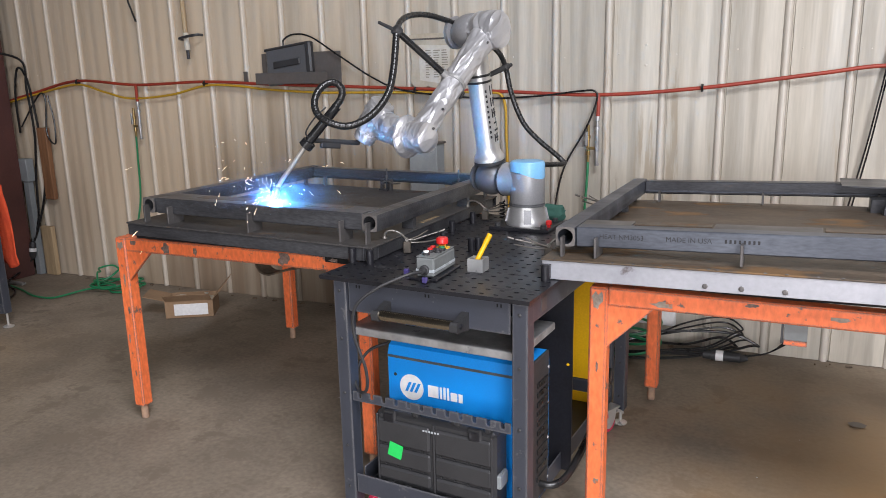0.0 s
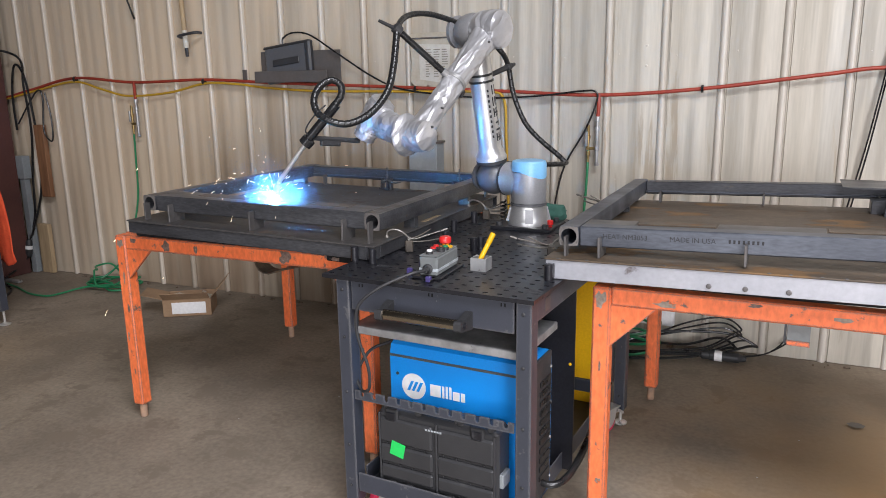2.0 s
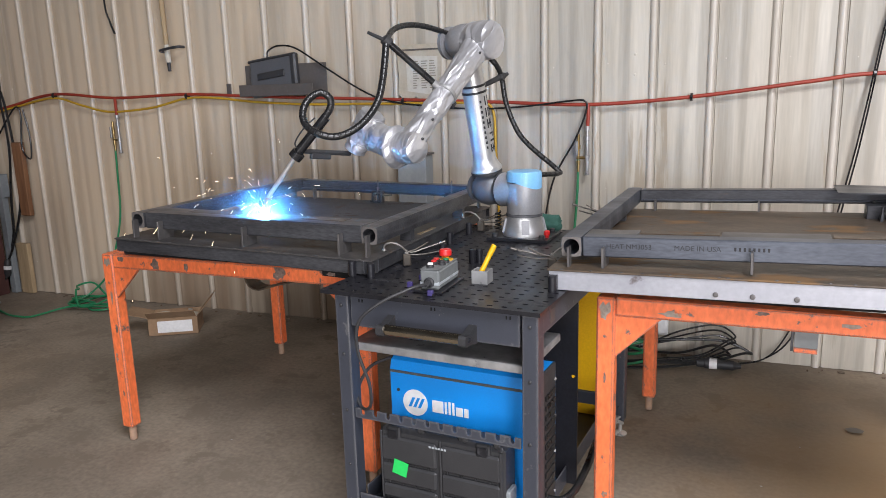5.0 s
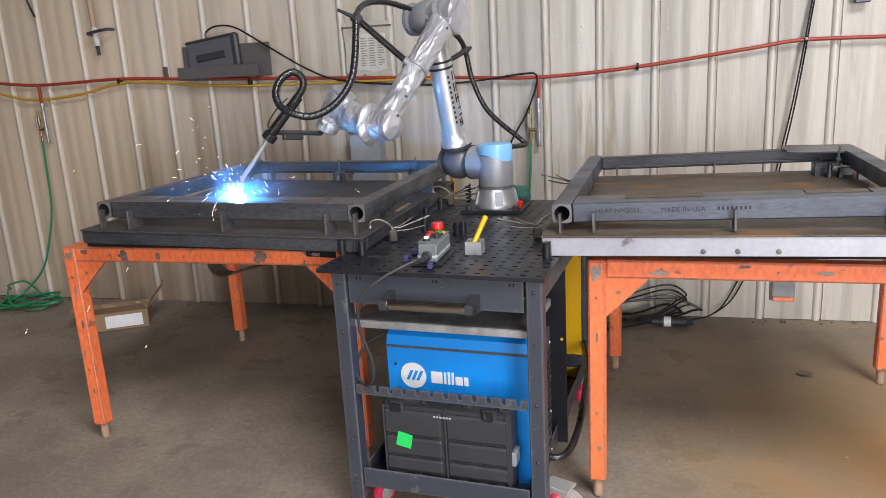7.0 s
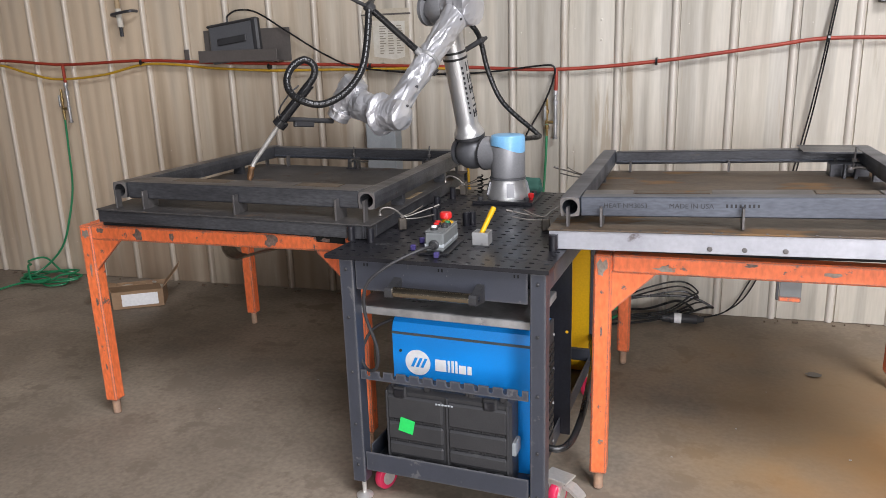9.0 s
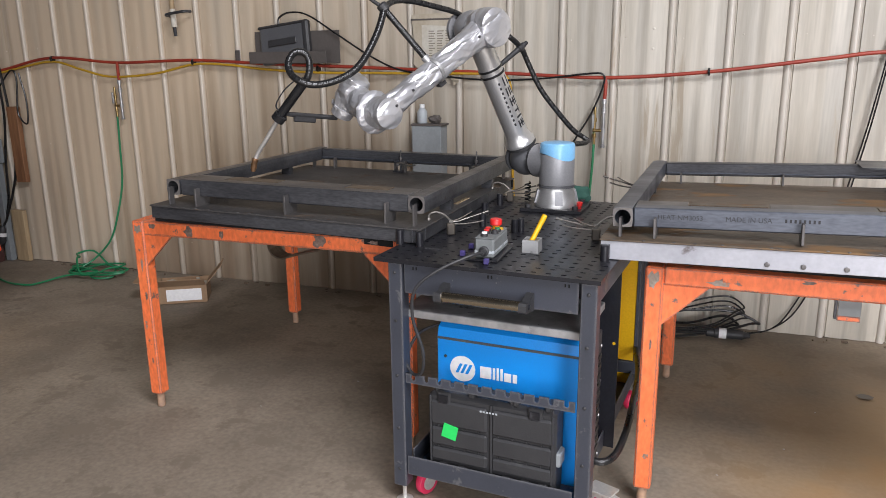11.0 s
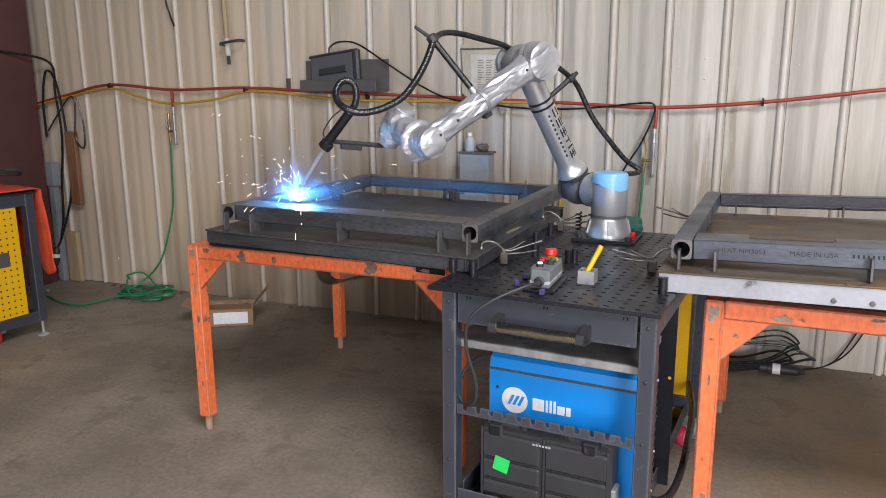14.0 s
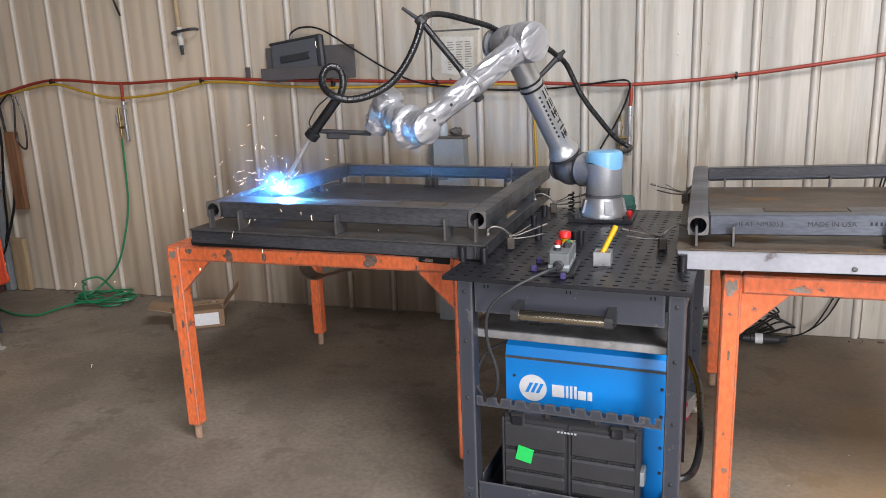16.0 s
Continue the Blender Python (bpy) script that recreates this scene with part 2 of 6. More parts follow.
M = dict(
    concrete=material("concrete", (0.30, 0.248, 0.19), (0.195, 0.16, 0.122), 0.72, 0, 2.2, 0.22, 46, spot=(0.20, 0.162, 0.122), spot_scale=5, spot_at=0.545, spot_rough=0.75, grain_by=0.17, patch=[((0.45, 3.6, 0), 0.9, (0.205, 0.142, 0.082), 0.75), ((0.50, 2.80, 0), 0.95, (0.27, 0.172, 0.078), 0.85), ((0.72, 2.42, 0), 0.60, (0.37, 0.185, 0.058), 0.8)]),
    # dark foot patches on panel and rib: brown dirt plus the left table's shade, painted
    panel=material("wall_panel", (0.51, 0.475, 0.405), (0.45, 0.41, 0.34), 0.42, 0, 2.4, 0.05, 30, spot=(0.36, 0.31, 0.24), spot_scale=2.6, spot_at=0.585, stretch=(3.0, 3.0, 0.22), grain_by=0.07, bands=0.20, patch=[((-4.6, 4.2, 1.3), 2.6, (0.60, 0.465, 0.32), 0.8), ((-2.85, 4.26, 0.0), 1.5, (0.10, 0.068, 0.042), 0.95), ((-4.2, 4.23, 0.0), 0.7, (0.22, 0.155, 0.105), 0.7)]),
    rib=material("highlight_rib", (0.58, 0.54, 0.475), (0.50, 0.46, 0.395), 0.33, 0, 3, 0.04, 60, spot=(0.42, 0.35, 0.27), spot_scale=6, spot_at=0.62, stretch=(3, 3, 0.25), patch=[((-4.6, 4.2, 1.3), 2.6, (0.62, 0.53, 0.42), 0.7), ((-2.85, 4.26, 0.0), 1.45, (0.14, 0.10, 0.066), 0.9)]),
    plain_wall=material("plain_wall", (0.075, 0.072, 0.07), (0.06, 0.057, 0.055), 0.8),
    roof=material("roof_sheet", (0.06, 0.06, 0.06), (0.045, 0.045, 0.045), 0.7),
    orange=material("orange_paint", (0.84, 0.195, 0.065), (0.72, 0.145, 0.045), 0.42, 0, 5, 0.12, 70, spot=(0.30, 0.11, 0.06), spot_scale=11, spot_at=0.72, stretch=(1, 1, 0.45), grain_by=0.2, chips=(0.14, 0.10, 0.085), wear=-0.02),
    lit_blue_mill=material("lit_blue_mill_scale", (0.125, 0.137, 0.165), (0.065, 0.07, 0.085), 0.40, 0.6, 4, 0.06, 70, stretch=(0.5, 2, 2), spot=(0.17, 0.14, 0.12), spot_scale=3.5, spot_at=0.66, grain_by=0.2),
    mill=material("mill_scale_steel", (0.105, 0.107, 0.116), (0.048, 0.048, 0.053), 0.34, 0.5, 5, 0.12, 80, stretch=(0.5, 2, 2), spot=(0.14, 0.11, 0.09), spot_scale=6, spot_at=0.66, grain_by=0.3),
    sheet=material("dark_sheet", (0.085, 0.08, 0.078), (0.055, 0.052, 0.052), 0.5, 0.3, 4, 0.15, 60, spot=(0.13, 0.095, 0.07), spot_scale=5, spot_at=0.58, grain_by=0.25),
    rusty=material("rusty_sheet", (0.125, 0.088, 0.056), (0.062, 0.05, 0.04), 0.48, 0.15, 4, 0.15, 60, spot=(0.18, 0.105, 0.048), spot_scale=4, spot_at=0.55, stretch=(0.6, 1.5, 1), grain_by=0.3),
    bright=material("bright_steel", (0.44, 0.445, 0.48), (0.34, 0.345, 0.375), 0.45, 0.45, 6, 0.08, 60, spot=(0.17, 0.15, 0.15), spot_scale=6, spot_at=0.66),
    plier_steel=material("worn_nickel", (0.22, 0.205, 0.185), (0.09, 0.082, 0.072), 0.36, 0.6, 20, 0.05, 80),
    copper_dull=material("dull_brass", (0.12, 0.10, 0.08), (0.07, 0.06, 0.05), 0.5, 0.4, 20, 0.05, 80),
    strip=material("strip_steel", (0.17, 0.16, 0.155), (0.10, 0.095, 0.095), 0.45, 0.6, 7, 0.1, 60, spot=(0.22, 0.14, 0.09), spot_scale=7, spot_at=0.64),
    charcoal=material("charcoal_paint", (0.047, 0.051, 0.066), (0.038, 0.042, 0.054), 0.40, 0.0, 8, 0.06, 180, chips=(0.10, 0.10, 0.105), spot=(0.06, 0.064, 0.076), spot_scale=14, spot_at=0.68, wear=-0.02),
    plate=material("black_plate", (0.021, 0.021, 0.026), (0.013, 0.013, 0.016), 0.34, 0.2, 6, 0.12, 120, spot=(0.06, 0.06, 0.065), spot_scale=8, spot_at=0.60, grain_by=0.2),
    galv=material("galvanised", (0.50, 0.50, 0.50), (0.30, 0.30, 0.30), 0.42, 0.6, 14, 0.05, 60, spot=(0.12, 0.12, 0.12), spot_scale=8, spot_at=0.6),
    blue=material("blue_enamel", (0.008, 0.27, 0.78), (0.007, 0.24, 0.71), 0.33, 0, 3, 0.05, 200),
    white=material("white_print", (0.8, 0.8, 0.8), (0.76, 0.76, 0.76), 0.5, bump=0),
    black=material("black_plastic", (0.036, 0.036, 0.038), (0.026, 0.026, 0.028), 0.5, 0, 10, 0.2, 150, spot=(0.05, 0.05, 0.05), spot_scale=9, spot_at=0.66),
    gloss=material("glossy_black_plastic", (0.014, 0.014, 0.015), (0.020, 0.020, 0.022), 0.22, 0, 14, 0.1, 120),
    rubber=material("black_hose", (0.011, 0.011, 0.012), (0.016, 0.016, 0.016), 0.30, 0, 20, 0.08, 200),
    yellow=material("yellow_enamel", (0.80, 0.46, 0.008), (0.74, 0.41, 0.008), 0.4, 0, 3, 0.05, 120),
    alu=material("brushed_aluminium", (0.70, 0.695, 0.69), (0.62, 0.615, 0.61), 0.34, 0.8, 4, 0.04, 120, stretch=(0.3, 3, 3)),
    grey=material("grey_joint", (0.31, 0.31, 0.32), (0.27, 0.27, 0.28), 0.42, 0.35, 5, 0.05, 120),
    darkgrey=material("dark_joint", (0.13, 0.132, 0.14), (0.11, 0.112, 0.12), 0.4, 0.3, 5, 0.05, 120),
    cap=material("light_blue_cap", (0.20, 0.46, 0.72), (0.18, 0.43, 0.69), 0.35, 0, 5, 0.02, 120),
    foil=material("silver_cover", (0.66, 0.66, 0.68), (0.44, 0.44, 0.46), 0.36, 0.62, 9, 0.6, 40, stretch=(0.38, 1.2, 1.0), crease=0.75),
    chrome=material("chrome", (0.74, 0.73, 0.70), (0.66, 0.64, 0.61), 0.32, 0.65, 10, 0.02, 100),
    brass=material("handle_bar", (0.50, 0.44, 0.34), (0.42, 0.36, 0.28), 0.25, 1.0, 10, 0.02, 100),
    copper=material("copper_nozzle", (0.55, 0.30, 0.16), (0.34, 0.22, 0.13), 0.35, 0.9, 40, 0.1, 150),
    red=material("red_plastic", (0.62, 0.02, 0.02), (0.55, 0.018, 0.018), 0.35),
    red_hose=material("red_hose", (0.34, 0.045, 0.022), (0.25, 0.03, 0.018), 0.5, 0, 3),
    yellow_hose=material("yellow_hose", (0.52, 0.31, 0.02), (0.42, 0.24, 0.02), 0.5, 0, 3),
    green_hose=material("green_hose", (0.02, 0.22, 0.09), (0.015, 0.17, 0.07), 0.4, 0, 3),
    green=material("green_sticker", (0.02, 0.62, 0.12), (0.02, 0.55, 0.1), 0.5, bump=0),
    panelgrey=material("grey_box", (0.27, 0.29, 0.30), (0.23, 0.25, 0.26), 0.5),
    bracket=material("brown_grey_bracket", (0.135, 0.118, 0.11), (0.11, 0.098, 0.09), 0.5, 0.3),
    pendant=material("pendant_grey", (0.17, 0.18, 0.18), (0.14, 0.15, 0.15), 0.55),
    paper=material("old_paper", (0.50, 0.45, 0.36), (0.42, 0.36, 0.27), 0.85, 0, 9),
    pink_red=material("red_polyurethane", (0.62, 0.03, 0.09), (0.55, 0.025, 0.08), 0.4),
    scorched=material("scorched_weld", (0.13, 0.09, 0.075), (0.24, 0.17, 0.14), 0.55, 0.3, 30, 0.4, 120, spot=(0.34, 0.30, 0.28), spot_scale=30, spot_at=0.60, grain_by=0.3),
    worn_grey=material("worn_grey_steel", (0.33, 0.29, 0.25), (0.24, 0.19, 0.15), 0.45, 0.3, 24, 0.3, 120, spot=(0.55, 0.14, 0.05), spot_scale=26, spot_at=0.56, grain_by=0.25),
    cut=material("saw_cut_steel", (0.20, 0.185, 0.175), (0.12, 0.11, 0.105), 0.45, 0.4, 30, 0.2, 140),
    foot=material("worn_foot", (0.40, 0.25, 0.16), (0.27, 0.18, 0.13), 0.7, 0, 30, 0.2, 80),
    page=material("sun_bleached_page", (0.60, 0.575, 0.51), (0.52, 0.48, 0.40), 0.8, 0, 12),
    ink=material("faded_ink", (0.27, 0.24, 0.19), (0.24, 0.21, 0.16), 0.9, bump=0),
    wood=material("brown_wood", (0.26, 0.125, 0.055), (0.17, 0.075, 0.035), 0.7, 0, 6, 0.3, 40, stretch=(8, 8, 0.8)),
    pale_wood=material("pale_wood", (0.46, 0.34, 0.20), (0.36, 0.26, 0.15), 0.75, 0, 6, 0.3, 40, stretch=(8, 8, 0.8)),
    card=material("cardboard", (0.33, 0.215, 0.125), (0.27, 0.17, 0.10), 0.85, 0, 6),
    column=material("red_oxide_steel", (0.105, 0.04, 0.033), (0.075, 0.03, 0.026), 0.6, 0, 4),
    rag_green=material("dull_green_cloth", (0.035, 0.11, 0.085), (0.025, 0.08, 0.06), 0.9, 0, 14, 0.5, 80),
    jacket=material("orange_cloth", (0.70, 0.085, 0.025), (0.58, 0.06, 0.02), 0.85, 0, 8, 0.4, 60),
    hole=material("dark_hole", (0.006, 0.006, 0.006), (0.004, 0.004, 0.004), 0.9, bump=0),
    mark=material("grey_stencil", (0.022, 0.022, 0.026), (0.018, 0.018, 0.02), 0.6, bump=0),
    bottle=material("pale_bottle", (0.42, 0.45, 0.47), (0.36, 0.39, 0.41), 0.3),
    trivalve=material("brass_fitting", (0.40, 0.28, 0.12), (0.32, 0.22, 0.09), 0.35, 0.9),
    dirt=material("floor_dirt", (0.12, 0.09, 0.065), (0.17, 0.12, 0.08), 0.95, 0, 12),
    stain=material("oil_stain", (0.075, 0.062, 0.05), (0.11, 0.092, 0.072), 0.5, 0, 30),
    purple=material("purple_knob", (0.06, 0.045, 0.17), (0.05, 0.04, 0.14), 0.4),
    weld_arc=glow("welding_arc", (0.10, 0.42, 1.0), 5200.0),
    ember=glow("hot_spark", (1.0, 0.72, 0.50), 9.0),
)

smoke = bpy.data.materials.new("welding_fume")
smoke.use_nodes = True
sn, sl = smoke.node_tree.nodes, smoke.node_tree.links
sn.remove(sn["Principled BSDF"])
s_dif, s_tra, s_mix = (sn.new("ShaderNode" + k) for k in ("BsdfDiffuse", "BsdfTranslucent", "MixShader"))
for b_node in (s_dif, s_tra):
    b_node.inputs[0].default_value = (0.20, 0.27, 0.36, 1)
sl.new(s_dif.outputs[0], s_mix.inputs[1])
sl.new(s_tra.outputs[0], s_mix.inputs[2])
sl.new(s_mix.outputs[0], sn["Material Output"].inputs[0])

# ---- builders ----
ORIGIN = {}


def thing(name, at=(0, 0, 0), label="", category="", group="", kind="", local=False, m=None):
    """An Empty that parents the parts of one thing. Unless local, its parts are given in world coordinates."""
    ob = new(name)
    ob.empty_display_size = 0.05
    ob.matrix_world = m if m is not None else pose(*at)
    ORIGIN[ob] = Vector((0, 0, 0)) if (local or m is not None) else Vector(at)
    return tagged(ob, label, category, group, kind)


def mesh_of(name, bm, mat, smooth=False):
    bmesh.ops.recalc_face_normals(bm, faces=bm.faces)
    me = bpy.data.meshes.new(name)
    if smooth:
        for f in bm.faces:
            f.smooth = True
        for e in bm.edges:
            if len(e.link_faces) == 2 and e.calc_face_angle(0) > radians(38):
                e.smooth = False
    bm.to_mesh(me)
    bm.free()
    me.materials.append(mat)
    return me


def part(name, bm, mat, parent=None, label="", smooth=False, local=False):
    o = ORIGIN.get(parent, Vector((0, 0, 0)))
    if o.length and not local:
        bmesh.ops.translate(bm, verts=bm.verts, vec=-o)
    ob = new(name, mesh_of(name, bm, mat, smooth))
    ob.parent = parent
    ORIGIN[ob] = Vector((0, 0, 0)) if local else o
    return tagged(ob, label)


def box(bm, x0, y0, z0, x1, y1, z1, bev=0.002, m=None):
    made = bmesh.ops.create_cube(bm, size=1)["verts"]
    for v in made:
        v.co = Vector(((x0 + x1) / 2 + v.co.x * (x1 - x0), (y0 + y1) / 2 + v.co.y * (y1 - y0), (z0 + z1) / 2 + v.co.z * (z1 - z0)))
    if bev:
        edges = list({e for v in made for e in v.link_edges})
        res = bmesh.ops.bevel(bm, geom=edges, offset=min(bev, 0.45 * min(abs(x1 - x0), abs(y1 - y0), abs(z1 - z0))), segments=1, affect="EDGES", profile=0.5)
        made = list({v for f in res["faces"] for v in f.verts})
    if m is not None:
        bmesh.ops.transform(bm, matrix=m, verts=made)
    return bm


def B(x0, y0, z0, x1, y1, z1, bev=0.002, m=None):
    return box(bmesh.new(), x0, y0, z0, x1, y1, z1, bev, m)


def rod(bm, p0, p1, r0, r1=None, seg=14, caps=True):
    p0, p1 = Vector(p0), Vector(p1)
    r1 = r0 if r1 is None else r1
    q = (p1 - p0).to_track_quat("Z", "Y")
    rings = []
    for p, r in ((p0, r0), (p1, r1)):
        rings.append([bm.verts.new(p + q @ Vector((r * math.cos(2 * math.pi * i / seg), r * math.sin(2 * math.pi * i / seg), 0))) for i in range(seg)])
    for i in range(seg):
        bm.faces.new((rings[0][i], rings[0][(i + 1) % seg], rings[1][(i + 1) % seg], rings[1][i]))
    if caps:
        bm.faces.new(rings[0][::-1])
        bm.faces.new(rings[1])
    return bm


def lathe(bm, p0, axis, profile, seg=24):
    """A turned shape: profile rows (distance along axis, radius)."""
    p0, axis = Vector(p0), Vector(axis).normalized()
    q = axis.to_track_quat("Z", "Y")
    rings = []
    for h, r in profile:
        rings.append([bm.verts.new(p0 + axis * h + q @ Vector((r * math.cos(2 * math.pi * i / seg), r * math.sin(2 * math.pi * i / seg), 0))) for i in range(seg)])
    for a, b in zip(rings, rings[1:]):
        for i in range(seg):
            bm.faces.new((a[i], a[(i + 1) % seg], b[(i + 1) % seg], b[i]))
    bm.faces.new(rings[0][::-1])
    bm.faces.new(rings[-1])
    return bm


def smooth_line(pts, n):
    """n points along a Catmull-Rom curve through pts."""
    P = [Vector(p) for p in pts]
    P = [2 * P[0] - P[1]] + P + [2 * P[-1] - P[-2]]
    out, spans = [], len(P) - 3
    for k in range(n):
        u = k / (n - 1) * spans
        i = min(int(u), spans - 1)
        t = u - i
        a, b, c, d = P[i:i + 4]
        out.append(0.5 * (2 * b + (c - a) * t + (2 * a - 5 * b + 4 * c - d) * t * t + (3 * b - a - 3 * c + d) * t ** 3))
    return out


def tube(bm, pts, r, seg=8, n=None):
    pts = smooth_line(pts, n or len(pts) * 5)
    ring, q = None, None
    for i, p in enumerate(pts):
        d = (pts[min(i + 1, len(pts) - 1)] - pts[max(i - 1, 0)]).normalized()
        if q is None:
            q = d.to_track_quat("Z", "Y")
        else:
            q = (q @ Vector((0, 0, 1))).rotation_difference(d) @ q
        now = [bm.verts.new(p + q @ Vector((r * math.cos(2 * math.pi * k / seg), r * math.sin(2 * math.pi * k / seg), 0))) for k in range(seg)]
        if ring:
            for k in range(seg):
                bm.faces.new((ring[k], ring[(k + 1) % seg], now[(k + 1) % seg], now[k]))
        else:
            bm.faces.new(now[::-1])
        ring = now
    bm.faces.new(ring)
    return bm


def prism(bm, outline, axis, a, b):
    """An outline of 2D points pushed from a to b along axis."""
    def at(p, h):
        return {"x": (h, p[0], p[1]), "y": (p[0], h, p[1]), "z": (p[0], p[1], h)}[axis]
    lo, hi = [bm.verts.new(at(p, a)) for p in outline], [bm.verts.new(at(p, b)) for p in outline]
    bm.faces.new(lo[::-1])
    bm.faces.new(hi)
    for i in range(len(lo)):
        j = (i + 1) % len(lo)
        bm.faces.new((lo[i], lo[j], hi[j], hi[i]))
    return bm


def square_tube(bm, length, w=0.06, hole=0.023, deep=0.25):
    """A square tube along y from 0, centred on x and z, with a round hole in its front end."""
    n, h, rings = 16, w / 2, []
    for y, kind in ((length, "o"), (0, "o"), (0, "i"), (deep, "i")):
        ring = []
        for k in range(n):
            a = 2 * math.pi * k / n
            c, s = math.cos(a), math.sin(a)
            if kind == "o":
                f = h / max(abs(c), abs(s))
                x, z = max(-h, min(h, c * f)), max(-h, min(h, s * f))
                if abs(abs(x) - h) < 1e-6 and abs(abs(z) - h) < 1e-6:
                    x, z = x * 0.93, z * 0.93
            else:
                x, z = hole * c, hole * s
            ring.append(bm.verts.new((x, y, z)))
        rings.append(ring)
    for a, b in zip(rings, rings[1:]):
        for k in range(n):
            bm.faces.new((a[k], a[(k + 1) % n], b[(k + 1) % n], b[k]))
    bm.faces.new(rings[0])
    bm.faces.new(rings[-1])
    return bm


def letters(name, text, size, m, mat, parent):
    """Printed letters as a thin flat mesh."""
    cu = bpy.data.curves.new(name, "FONT")
    cu.body, cu.size, cu.extrude = text, size, 0.0004
    tmp = bpy.data.objects.new(name, cu)
    scene.collection.objects.link(tmp)
    me = bpy.data.meshes.new_from_object(tmp.evaluated_get(bpy.context.evaluated_depsgraph_get()))
    bpy.data.objects.remove(tmp)
    me.materials.clear()
    me.materials.append(mat)
    ob = new(name, me)
    ob.parent = parent
    ob.matrix_basis = m
    return ob


# ---- the hall ----
WALL0, SLOPE = 4.348, 0.032                                  # back wall: y = WALL0 + SLOPE * x
LEAN_WALL = math.degrees(math.atan(SLOPE))


def on_wall(x, z, out=0.0):
    return Vector((x, WALL0 + SLOPE * x - out, z))


def slab(name, x0, y0, z0, x1, y1, z1, mat, label, bev=0):
    bm = B(x0, y0, z0, x1, y1, z1, bev)
    ob = new(name, mesh_of(name, bm, mat))
    return tagged(ob, label, "structure", kind="structure")


bm = bmesh.new()
nx, ny = 90, 80
grid = [[bm.verts.new((-8 + 16 * i / nx, -8 + 12.6 * j / ny, 0.004 * noise.noise(Vector((i * 0.16, j * 0.16, 0))) - 0.003)) for j in range(ny + 1)] for i in range(nx + 1)]
for i in range(nx):
    for j in range(ny):
        bm.faces.new((grid[i][j], grid[i + 1][j], grid[i + 1][j + 1], grid[i][j + 1]))
floor = tagged(new("floor", mesh_of("floor", bm, M["concrete"], True)), "worn grey-brown concrete workshop floor with rust stains", "floor", kind="structure")

# ribbed sheet-metal wall: raised ribs every 0.31 m, two shallow flutes between them
bm = bmesh.new()
RIB, FIRST = 0.3115, -1.317
xs = []
for k in range(-15, 30):
    x = FIRST + (0.3167 if k < 0 else 0.306) * k
    xs += [(x - 0.022, 0), (x - 0.019, 0.008), (x - 0.012, 0.016), (x - 0.004, 0.020), (x + 0.004, 0.0205), (x + 0.011, 0.018), (x + 0.016, 0.011), (x + 0.019, 0.0), (x + 0.021, -0.012), (x + 0.027, -0.012), (x + 0.029, 0)]
    for f, g in ((0.082, 0.120), (0.172, 0.210)):
        xs += [(x + f - 0.014, 0), (x + f, 0.0032), (x + g, 0.0032), (x + g + 0.014, 0)]
cols = []
for x, out in xs:
    cols.append([bm.verts.new(on_wall(x, z, out)) for z in (0.0, 1.2, 2.4, 3.8, 5.8)] )
for a, b in zip(cols, cols[1:]):
    for i in range(4):
        f = bm.faces.new((a[i], b[i], b[i + 1], a[i + 1]))
        # rib faces take the lighter copy of the panel colour, a painted highlight
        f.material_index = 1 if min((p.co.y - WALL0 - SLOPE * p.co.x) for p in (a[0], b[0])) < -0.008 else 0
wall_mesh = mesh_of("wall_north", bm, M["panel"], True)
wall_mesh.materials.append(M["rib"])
wall_north = tagged(new("wall_north", wall_mesh), "cream ribbed sheet-metal wall with dirty streaks, foot darkened by dirt and painted shade", "wall", kind="structure")
slab("wall_backing", -8, 4.62, 0, 8, 4.75, 5.8, M["plain_wall"], "outer wall sheet")
slab("wall_west", -8.15, -4.45, 0, -8, 4.62, 5.8, M["plain_wall"], "grey workshop side wall")
# added out of view only to hold the doorway lamp off the left side
slab("wall_light_blocker", 0.30, -4.30, 0, 0.42, -1.9, 2.7, M["plain_wall"], "low grey unseen blocker behind the camera, added to keep doorway light off the left")
slab("wall_east", 8, -4.45, 0, 8.15, 4.62, 5.8, M["plain_wall"], "grey workshop side wall")
bm = bmesh.new()
for a in ((-8, -4.45, 0.75, 4.7), (4.25, -4.45, 8, 4.7), (0.75, -4.45, 4.25, -2.85), (0.75, 0.25, 4.25, 4.7)):
    box(bm, a[0], a[1], 5.8, a[2], a[3], 5.9, 0)
tagged(new("ceiling", mesh_of("ceiling", bm, M["roof"])), "grey sheet roof with one open roof light", "ceiling", kind="structure")
# the gap from x -2.1 to 0.2 is added for the fill lamp
for nm, a in (("wall_south", (-8, -2.1, 0, 5.8)), ("wall_south.001", (0.2, 2.2, 0, 5.8)), ("wall_south.002", (-2.1, 0.2, 3.3, 5.8)), ("wall_south.003", (4.0, 8, 0, 5.8)), ("wall_south.004", (2.2, 4.0, 3.5, 5.8))):
    slab(nm, a[0], -4.45, a[2], a[1], -4.30, a[3], M["plain_wall"], "grey workshop wall with an open doorway")
bm = bmesh.new()
for k in range(60):
    x = random.uniform(-5.3, 1.6)
    y = WALL0 + SLOPE * x - random.uniform(0.03, 0.10)
    box(bm, x, y, 0.0, x + random.uniform(0.006, 0.035), y + random.uniform(0.006, 0.02), random.uniform(0.003, 0.012), 0.002)
dirt = tagged(new("wall_dirt", mesh_of("wall_dirt", bm, M["dirt"])), "loose dirt and debris along the foot of the wall", "debris", kind="stuff")
bm = bmesh.new()
